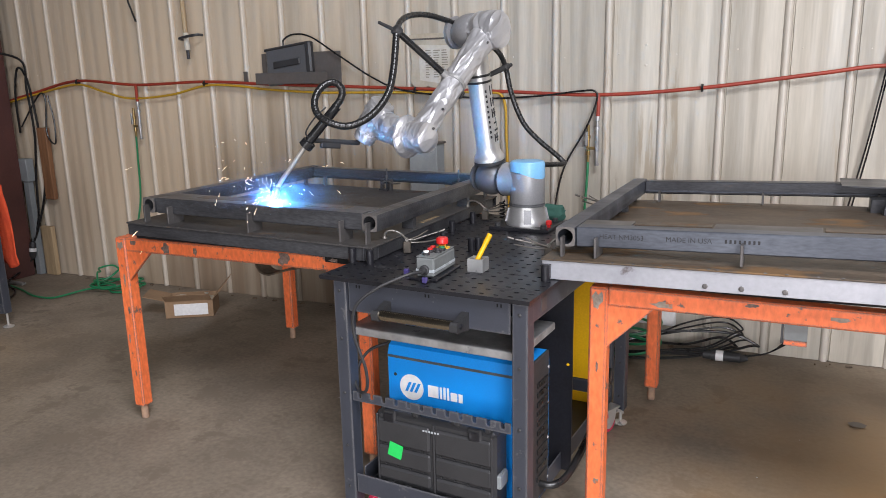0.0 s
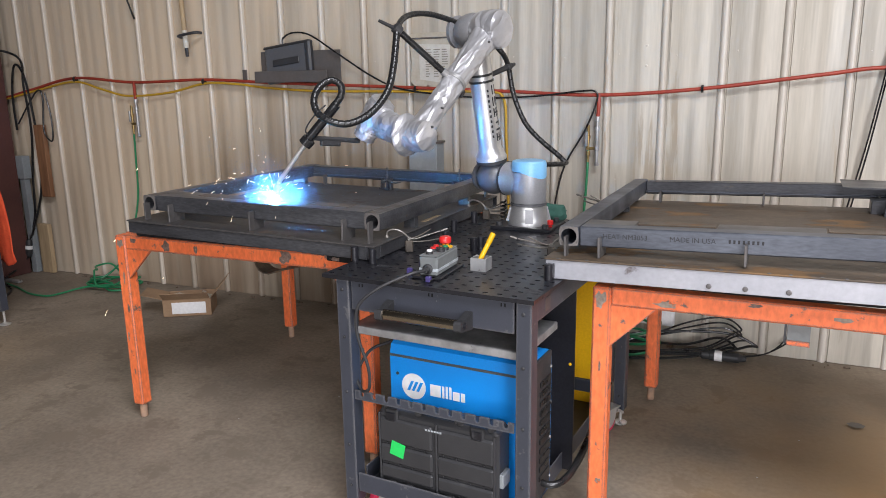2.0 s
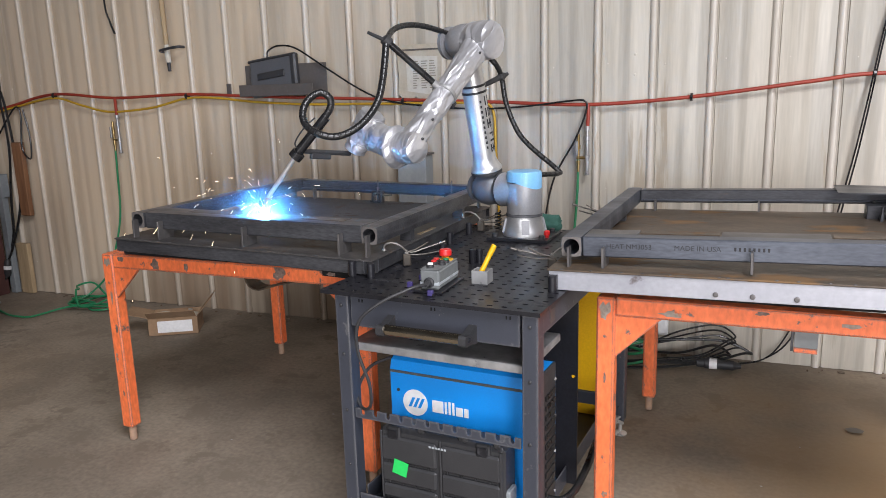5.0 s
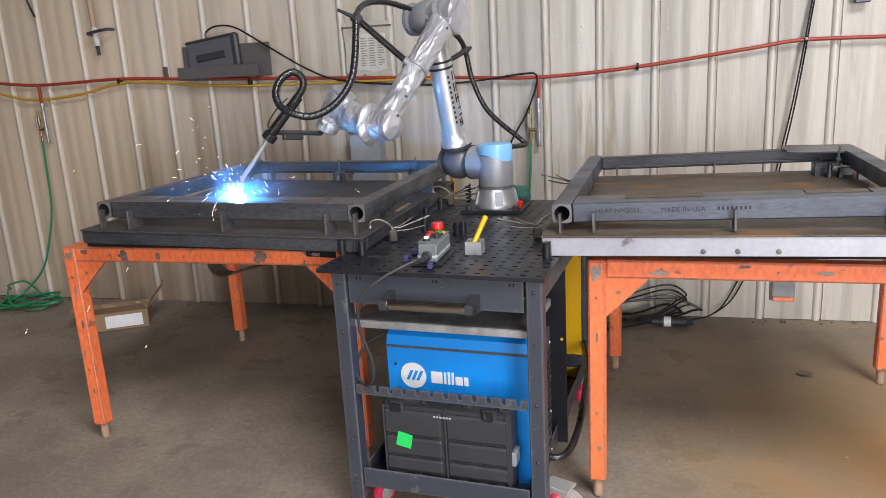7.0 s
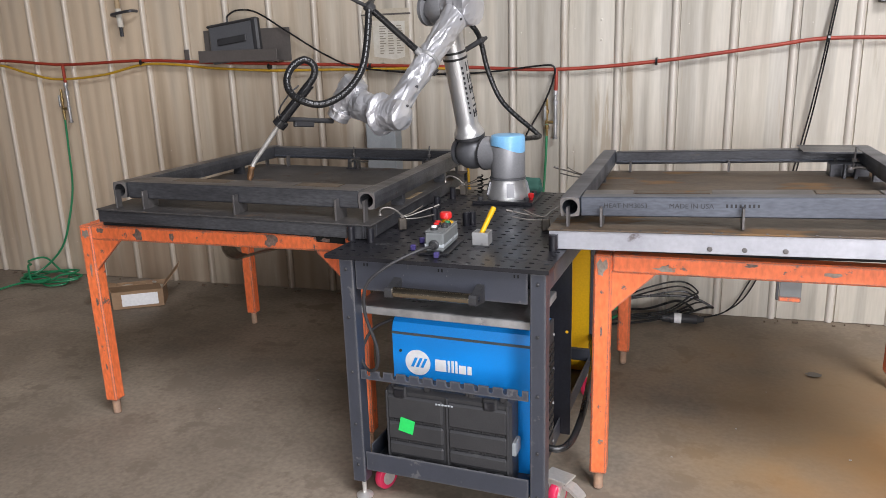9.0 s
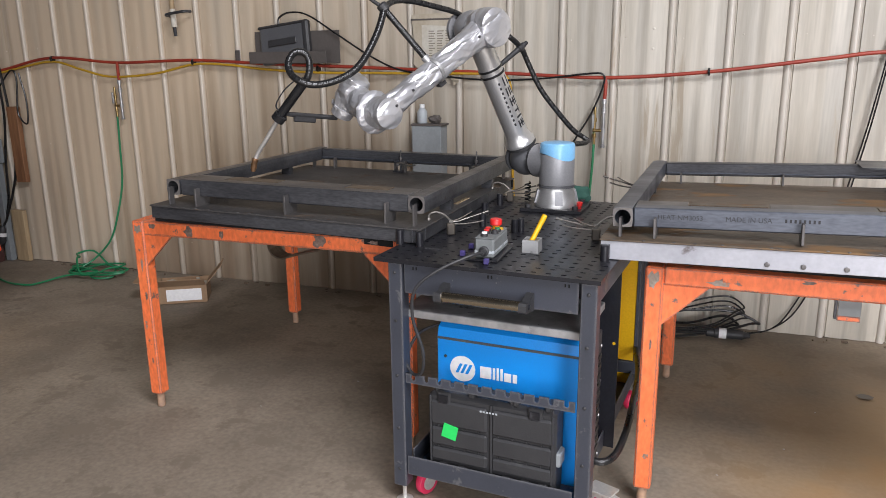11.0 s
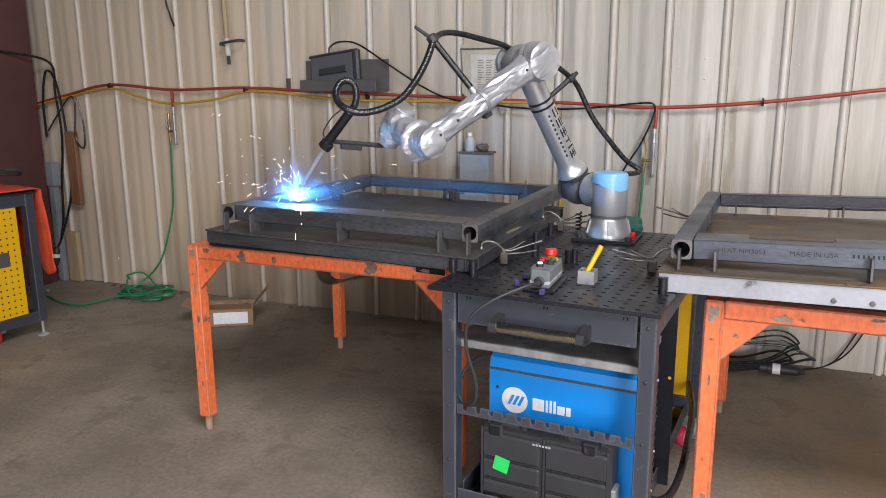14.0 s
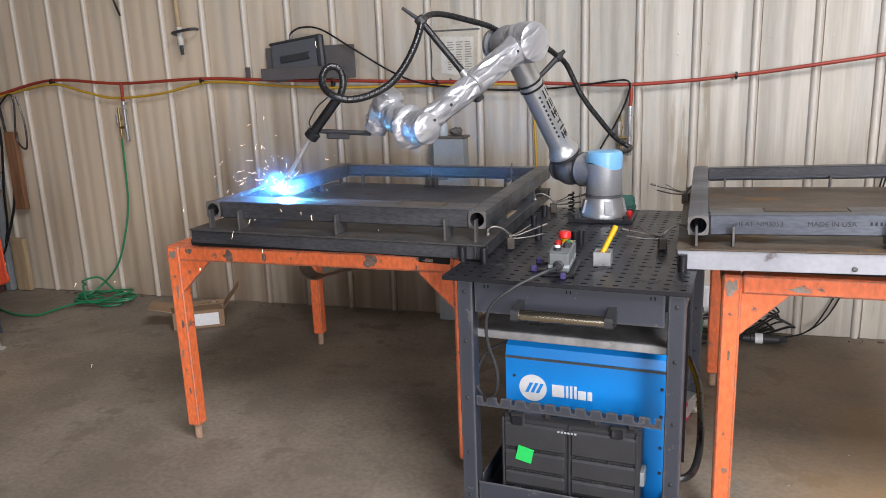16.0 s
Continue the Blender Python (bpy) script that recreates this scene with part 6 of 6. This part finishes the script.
part("rag", bm, M["bracket"], rag, smooth=False)

hk = thing("hanging_tool", tuple(on_wall(-3.985, 1.75)), "wooden-handled tool hanging on a dark wall hook", "tool")
y = on_wall(-3.985, 0).y
part("handle", rod(bmesh.new(), (-3.995, y - 0.06, 1.92), (-4.02, y - 0.06, 2.9), 0.017, seg=10), M["pale_wood"], hk, smooth=True)
part("ferrule", rod(bmesh.new(), (-3.99, y - 0.06, 1.80), (-3.995, y - 0.06, 1.92), 0.020, 0.019, 12), M["page"], hk, smooth=True)
part("tip", rod(bmesh.new(), (-3.988, y - 0.06, 1.74), (-3.99, y - 0.06, 1.80), 0.012, seg=10), M["mill"], hk)
part("hook", tube(bmesh.new(), [(-4.04, y - 0.03, 1.875), (-4.03, y - 0.09, 1.88), (-3.96, y - 0.10, 1.89), (-3.87, y - 0.09, 1.90), (-3.86, y - 0.04, 1.90)], 0.010, 8), M["mill"], hk, smooth=True)
hc = thing("wall_rope", tuple(on_wall(-4.53, 2.2)), "dark cord hanging down the wall", "cord")
part("cord", tube(bmesh.new(), [on_wall(-4.52, 3.2, 0.04), on_wall(-4.53, 2.4, 0.04), on_wall(-4.52, 2.2, 0.05), on_wall(-4.50, 2.1, 0.04), on_wall(-4.47, 2.02, 0.04)], 0.007, 6), M["rubber"], hc, smooth=True)
el = thing("pipe_clamp", tuple(on_wall(0.62, 1.75)), "small dark bracket on the wall", "bracket")
part("body", B(0.585, on_wall(0.6, 0).y - 0.07, 1.745, 0.66, on_wall(0.6, 0).y - 0.03, 1.80, 0.004), M["mill"], el)
bm = bmesh.new()
for k in range(-14, 7):
    for z in (0.25, 0.95, 1.66, 2.4):
        p = on_wall(FIRST + RIB * k + 0.055, z + 0.02 * random.random(), 0)
        lathe(bm, p, (0, -1, 0), [(0, 0.0042), (0.002, 0.0042), (0.004, 0.002)], 8)
for x, z in ((-0.80, 1.61), (-0.80, 1.72)):
    lathe(bm, on_wall(x, z), (0, -1, 0), [(0, 0.008), (0.004, 0.008), (0.006, 0.004)], 8)
tagged(new("wall_screws", mesh_of("wall_screws", bm, M["rib"])), "rows of small screw heads in the wall sheet", "screw", kind="stuff")

# ---- left corner: boards, cables, second cart, jacket, carton ----
for nm, x, z0, z1, w2, mt, lab in (("wooden_board", -5.585, 0.655, 1.245, 0.105, "wood", "rough brown wooden board fixed to the wall"), ("wooden_board", -5.69, 0.0, 0.42, 0.13, "pale_wood", "short pale board leaning against the wall"), ("wooden_board", -5.98, 0.85, 1.25, 0.05, "wood", "narrow brown wooden strip on the wall")):
    bd = thing(nm, tuple(on_wall(x, z0)), lab, "board", group="wooden boards")
    y = on_wall(x, 0).y
    part("board", B(x - w2 / 2, y - 0.075, z0, x + w2 / 2, y - 0.035, z1, 0.004), M[mt], bd)
cb = thing("hanging_cables", (-5.9, 4.0, 0.5), "loops of black power cable hanging on the column and wall", "cable")
for k, pts in enumerate((
        [(-6.2, 3.53, 1.87), (-5.95, 3.54, 1.87), (-5.80, 3.85, 1.85), on_wall(-5.72, 1.78, 0.06), on_wall(-5.70, 1.55, 0.06), on_wall(-5.68, 1.2, 0.06), on_wall(-5.74, 0.8, 0.06), on_wall(-5.76, 0.5, 0.07), on_wall(-5.82, 0.28, 0.10)],
        [on_wall(-5.86, 1.2, 0.05), on_wall(-5.84, 1.5, 0.06), on_wall(-5.77, 1.72, 0.06), on_wall(-5.67, 1.6, 0.06), on_wall(-5.62, 1.1, 0.06), on_wall(-5.66, 0.7, 0.06), on_wall(-5.80, 0.3, 0.10)],
        [on_wall(-5.82, 1.25, 0.06), on_wall(-5.66, 1.42, 0.06), on_wall(-5.54, 1.52, 0.06), on_wall(-5.50, 1.45, 0.06), on_wall(-5.52, 1.2, 0.07), on_wall(-5.44, 1.12, 0.07), on_wall(-5.42, 1.3, 0.07), on_wall(-5.47, 1.5, 0.06)],
        [on_wall(-5.82, 0.16, 0.12), (-5.86, 3.95, 0.06), (-5.7, 3.7, 0.03), (-5.4, 3.55, 0.02), (-5.2, 3.3, 0.02)])):
    part("cord", tube(bmesh.new(), pts, 0.0065 if k == 2 else 0.0095, 7, 60), M["rubber"], cb, smooth=True)
cn = thing("power_connector", (-5.82, 4.0, 0.2), "black cable connector with a white band hanging by the wall", "connector")
q = on_wall(-5.82, 0.29, 0.11)
part("body", lathe(bmesh.new(), q, (-0.1, -0.1, -1), [(0, 0.014), (0.02, 0.028), (0.12, 0.030), (0.15, 0.018)], 14), M["black"], cn, smooth=True)
part("band", lathe(bmesh.new(), q + Vector((-0.006, -0.006, -0.055)), (-0.1, -0.1, -1), [(0, 0.031), (0.03, 0.031)], 14), M["white"], cn, smooth=True)
st = thing("steel_post", (-5.93, 3.95, 0), "grey steel post stub with an angle foot by the column", "post")
part("post", B(-5.845, 4.06, 0, -5.785, 4.11, 0.80, 0.003), M["panelgrey"], st)
part("cap", B(-5.865, 4.05, 0.80, -5.765, 4.12, 0.99, 0.004), M["panelgrey"], st)
part("foot", B(-5.98, 3.75, 0, -5.60, 3.79, 0.02, 0.004), M["galv"], st)

C2 = pose(-4.675, 3.035, 0, 0, 0, -3)
c2 = thing("robot_cart", m=C2, label="charcoal steel cart with a yellow pegboard side panel, half in view", category="cart")
for x, y in ((-0.055, -0.055), (-0.055, -1.10), (-0.80, -0.055), (-0.80, -1.10)):
    lg = part("leg", B(x, y, 0.10, x + 0.055, y + 0.055, 0.935, 0.003), M["charcoal"], c2)
    part("levelling_foot", lathe(bmesh.new(), (x + 0.03, y + 0.03, 0), (0, 0, 1), [(0, 0.035), (0.006, 0.036), (0.016, 0.014), (0.018, 0.008), (0.105, 0.008)], 16), M["chrome"], lg, "chrome levelling foot", True)
part("top", B(-0.83, -1.15, 0.936, 0.015, 0.015, 0.948, 0.002), M["plate"], c2)
part("rail", B(-0.013, -1.045, 0.86, -0.003, -0.056, 0.935, 0.002), M["charcoal"], c2)
part("rail", B(-0.013, -1.045, 0.105, -0.003, -0.056, 0.17, 0.002), M["charcoal"], c2)
part("rail", B(-0.80, -0.013, 0.86, -0.056, -0.003, 0.935, 0.002), M["charcoal"], c2)
pg = part("pegboard", B(-0.016, -1.04, 0.172, -0.006, -0.12, 0.858, 0.002), M["yellow"], c2, "yellow perforated panel")
bm = bmesh.new()
for i in range(22):
    for j in range(17):
        rod(bm, (-0.0062, -1.0 + 0.04 * i, 0.195 + 0.04 * j), (-0.0045, -1.0 + 0.04 * i, 0.195 + 0.04 * j), 0.0055, seg=8)
tagged(part("holes", bm, M["hole"], pg), kind="stuff")
part("plate", B(-0.0035, -0.46, 0.50, -0.001, -0.20, 0.59, 0.001), M["bracket"], c2, "dark label plate on the pegboard")
wh = part("caster", lathe(bmesh.new(), (-0.13, -0.26, 0.05), (0.4, 1, 0), [(-0.015, 0.03), (-0.013, 0.05), (0.013, 0.05), (0.015, 0.03)], 22), M["red"], c2, "red caster wheel", True)
part("caster_fork", B(-0.16, -0.29, 0.06, -0.10, -0.22, 0.108, 0.004), M["chrome"], c2)
part("shelf", B(-0.80, -1.10, 0.10, -0.06, -0.06, 0.104, 0), M["charcoal"], c2)
jk = thing("welding_jacket", m=C2, label="orange flame-proof welding jacket draped over the end of the cart", category="jacket")
bm = bmesh.new()
nu, nv = 26, 34
rows = []
for i in range(nu + 1):
    u = i / nu
    row = []
    for j in range(nv + 1):
        s = j / nv
        x = -0.62 + 0.645 * u
        if s < 0.35:
            p = Vector((x, -0.28 + 0.30 * s / 0.35, 0.965 + 0.10 * (1 - s / 0.35) * (1 - u)))
        else:
            d = (s - 0.35) / 0.65
            p = Vector((x + 0.015 * d, 0.030 + 0.035 * d, 0.955 - (0.52 + 0.05 * math.sin(u * 9)) * d))
        n = noise.noise(Vector((u * 5, s * 3.5, 1.3)))
        p += Vector((0.012 * n, 0.022 * abs(n) + 0.010 * math.sin(u * 22 + s * 3) ** 2, 0.012 * abs(n)))
        row.append(bm.verts.new(p))
    rows.append(row)
for a, b in zip(rows, rows[1:]):
    for j in range(nv):
        bm.faces.new((a[j], b[j], b[j + 1], a[j + 1]))
jm = part("cloth", bm, M["jacket"], jk, smooth=True)
so = jm.modifiers.new("thick", "SOLIDIFY")
so.thickness = 0.006
ln = thing("face_shield_strap", m=C2, label="black rubber headband loop lying on the jacket", category="strap")
part("loop", tube(bmesh.new(), [(-0.10, -0.16, 1.06), (-0.03, -0.12, 1.09), (-0.02, -0.05, 1.075), (-0.08, -0.02, 1.05), (-0.18, -0.06, 1.05), (-0.22, -0.12, 1.04)], 0.012, 8), M["black"], ln, smooth=True)

cx = thing("carton", (-3.72, 3.72, 0), "open cardboard carton with hardware inside and a blank white label", "carton")
CB = Matrix.Translation((-3.745, 3.72, 0)) @ pose(0, 0, 0, 0, 0, 32)
ORIGIN[cx] = Vector((0, 0, 0))
cx.matrix_world = CB
for nm, a in (("side", (-0.16, -0.11, 0.0, 0.16, -0.106, 0.12)), ("side", (-0.16, 0.106, 0.0, 0.16, 0.11, 0.12)), ("side", (-0.16, -0.106, 0, -0.156, 0.106, 0.12)), ("side", (0.156, -0.106, 0, 0.16, 0.106, 0.12)), ("bottom", (-0.156, -0.106, 0.001, 0.156, 0.106, 0.004))):
    part(nm, B(*a, 0.0008), M["card"], cx)
for m, a in ((pose(0, -0.11, 0.12, -38, 0, 0), (-0.155, -0.10, -0.002, 0.155, 0, 0.002)), (pose(0, 0.11, 0.12, -20, 0, 0), (-0.155, 0, -0.002, 0.155, 0.11, 0.002)), (pose(-0.16, 0, 0.12, 0, 15, 0), (-0.15, -0.10, -0.002, 0, 0.10, 0.002)), (pose(0.16, 0, 0.12, 0, -50, 0), (0, -0.10, -0.002, 0.16, 0.10, 0.002))):
    part("flap", B(*a, 0.0008, m), M["card"], cx)
part("label", B(-0.10, -0.1125, 0.018, 0.125, -0.1105, 0.098, 0), M["white"], cx, "blank white label")
bm = bmesh.new()
for k in range(26):
    a = Vector((random.uniform(-0.12, 0.12), random.uniform(-0.08, 0.08), random.uniform(0.07, 0.128)))
    rod(bm, a, a + Vector((random.uniform(-0.04, 0.04), random.uniform(-0.04, 0.04), random.uniform(-0.01, 0.015))), random.uniform(0.005, 0.011), seg=7)
part("packing_paper", prism(bmesh.new(), [(-0.15, 0.004), (0.15, 0.004), (0.15, 0.085), (0.08, 0.100), (0.0, 0.088), (-0.09, 0.112), (-0.15, 0.10)], "y", -0.10, 0.10), M["paper"], cx, "crumpled packing paper")
tagged(part("hardware", bm, M["chrome"], cx, "loose bolts and brackets"), kind="stuff")

# things on and behind the cart
rg = thing("green_rag", (-0.93, 3.17, 0.92), "crumpled green shop towel behind the robot base", "rag")
bm = bmesh.new()
bmesh.ops.create_icosphere(bm, subdivisions=3, radius=0.05)
for v in bm.verts:
    v.co = Vector((v.co.x * 1.7, v.co.y * 0.6, v.co.z * 0.8)) * (1 + 0.45 * noise.noise(v.co * 30)) + Vector((-0.99, 3.20, 0.955))
part("cloth", bm, M["rag_green"], rg, smooth=True)
ck = thing("coiled_cable", (-1.19, 3.10, 0.92), "black coiled cable beside the robot base", "cable")
pts = [(-1.20 + 0.012 * math.cos(k * 1.3), 3.13 + 0.012 * math.sin(k * 1.3), 0.925 + 0.0035 * k) for k in range(26)]
part("coil", tube(bmesh.new(), pts, 0.004, 6, 200), M["rubber"], ck, smooth=True)
hz = thing("cart_supply_hose", (-0.7, 2.4, 0.2), "thick black supply hose bulging out at the cart's side", "hose")
part("hose", tube(bmesh.new(), [(-0.80, 2.24, 0.22), (-0.70, 2.20, 0.20), (-0.645, 2.24, 0.205), (-0.622, 2.36, 0.235), (-0.62, 2.55, 0.27), (-0.63, 2.8, 0.29), (-0.67, 3.05, 0.30)], 0.013, 10, 40), M["rubber"], hz, smooth=True)
for k, (x, y, s) in enumerate(((-0.05, 2.9, 0.006), (0.35, 2.75, 0.009), (0.1, 3.3, 0.005), (-0.3, 2.6, 0.006), (-2.0, 2.9, 0.008), (-2.3, 2.5, 0.006))):
    ch = thing("metal_chip", (x, y, 0), "tiny metal chip lying on the floor", "chip", group="floor chips")
    part("chip", B(x, y, 0.001, x + 1.2 * s, y + 0.6 * s, 0.001 + s * 0.3, 0.0004), M["galv"], ch)


# ---- what moves ----


def arc_on(t):
    return t <= 8.3 or t >= 11.85


def motions():
    times = [r[0] for r in JOINTS]
    for ob, k in ((turret, 0), (upper, 1), (fore, 2), (wrist, 3)):
        walk(ob, [(t, links(t)[k]) for t in times])
    for which, n, segs in HOSES:
        lines = [(t, even(hose_lines(t)[which], n)) for t in times]
        for k, ob in enumerate(segs):
            rows = []
            for t, p in lines:
                a, b = p[k], p[k + 1]
                rows.append((t, Matrix.Translation((a + b) / 2) @ (b - a).to_track_quat("Z", "Y").to_matrix().to_4x4()))
            walk(ob, rows)

    def tip(t):
        return BASE + links(t)[3] @ ARC

    def inside(t):
        p = tip(t)
        return Vector((p.x, 2.311, 1.0515 + (-1.352 - p.x) * 0.0113))                  # in the hollow of the front tube
    def flame(t):
        return Matrix.Translation(tip(t) + Vector((0, 0, -0.003 if t < 0.4 else 0.010 if t < 9 else 0.013)))
    rows = [(t, flame(t)) for t in (0.0, 0.3, 0.6, 1.5, 3.0, 4.5, 6.0, 7.3, 8.27)]
    rows += [(t, Matrix.Translation(inside(t))) for t in (8.33, 9.2, 10.25, 11.3, 11.83)]
    rows += [(t, flame(t)) for t in (11.9, 12.7, 13.5, 14.7, 16.0)]
    walk(arc, rows)

    rnd = random.Random(5)
    for k, ob in enumerate(SPARKS):
        rows, t = [], -rnd.uniform(0.0, 0.6)
        az = rnd.gauss(2.9, 0.9) if rnd.random() < 0.75 else rnd.uniform(0, 2 * math.pi)
        far = rnd.random() < 0.3

        def mid(tt):
            return Matrix.Translation(inside(tt)) @ pose(0, 0, 0, 0, 0, math.degrees(az))
        while t < 16.0:
            up = radians(rnd.uniform(25, 78))
            v = rnd.uniform(1.3, 2.6) if far else rnd.uniform(0.6, 1.9)
            life = rnd.uniform(0.35, 0.62) if far else rnd.uniform(0.12, 0.38)
            if arc_on(t) and arc_on(t + life) and not (t < 8.3 < t + life):
                cuts = [0.0, 0.25, 0.5, 0.75, 1.0]
                cuts += [(e - t) / life for e in (0.0, 16.0) if t < e < t + life]
                for f in sorted(cuts):
                    tt = t + f * life
                    if -1e-6 <= tt <= 16 + 1e-6:
                        s = f * life
                        vz = v * math.sin(up) - 9.8 * 0.8 * s
                        h = v * math.cos(up)
                        p = tip(max(t, 0)) + Vector((math.cos(az) * h * s, math.sin(az) * h * s, v * math.sin(up) * s - 4.9 * 0.8 * s * s + 0.006))
                        p.z = max(p.z, 1.03 if -2.5 < p.x < -1.35 and p.y > 2.2 else 0.01)
                        rows.append((tt, Matrix.Translation(p) @ pose(0, 0, 0, 0, -math.degrees(math.atan2(vz, h)), math.degrees(az))))
            t += life + 0.04
            if 0 <= t <= 16 and (not rows or t > rows[-1][0] + 0.034):
                rows.append((t, mid(t)))
            t += 0.036 + (0.0 if arc_on(t) else 0.3)
        if not rows or rows[0][0] > 0.001:
            rows.insert(0, (0.0, mid(0)))
        if rows[-1][0] < 15.96:
            rows.append((16.0, mid(16)))
        walk(ob, rows)

    for k, ob in enumerate(FUME):
        rows = []
        for j in range(33):
            t = 0.5 * j
            if arc_on(t):
                a = 25 * math.sin(t * (1.1 + 0.4 * k) + k)
                sway = Vector((0.03 * math.sin(1.7 * t + k), 0.012 * math.cos(1.3 * t + 2 * k), 0.0))
                rows.append((t, Matrix.Translation(tip(t) + sway) @ pose(0, 0, 0, 0, 0, a)))
            if t == 8.0:
                rows.append((8.27, rows[-1][1]))
                rows += [(8.4, Matrix.Translation(tip(8.4) + Vector((0.2, 0.5, 2.6)))), (11.6, Matrix.Translation(tip(11.6) + Vector((0.2, 0.5, 2.8)))), (11.83, Matrix.Translation(tip(11.8) + Vector((0.1, 0.2, 1.2)))), (11.9, Matrix.Translation(tip(11.9)))]
        walk(ob, rows)


motions()
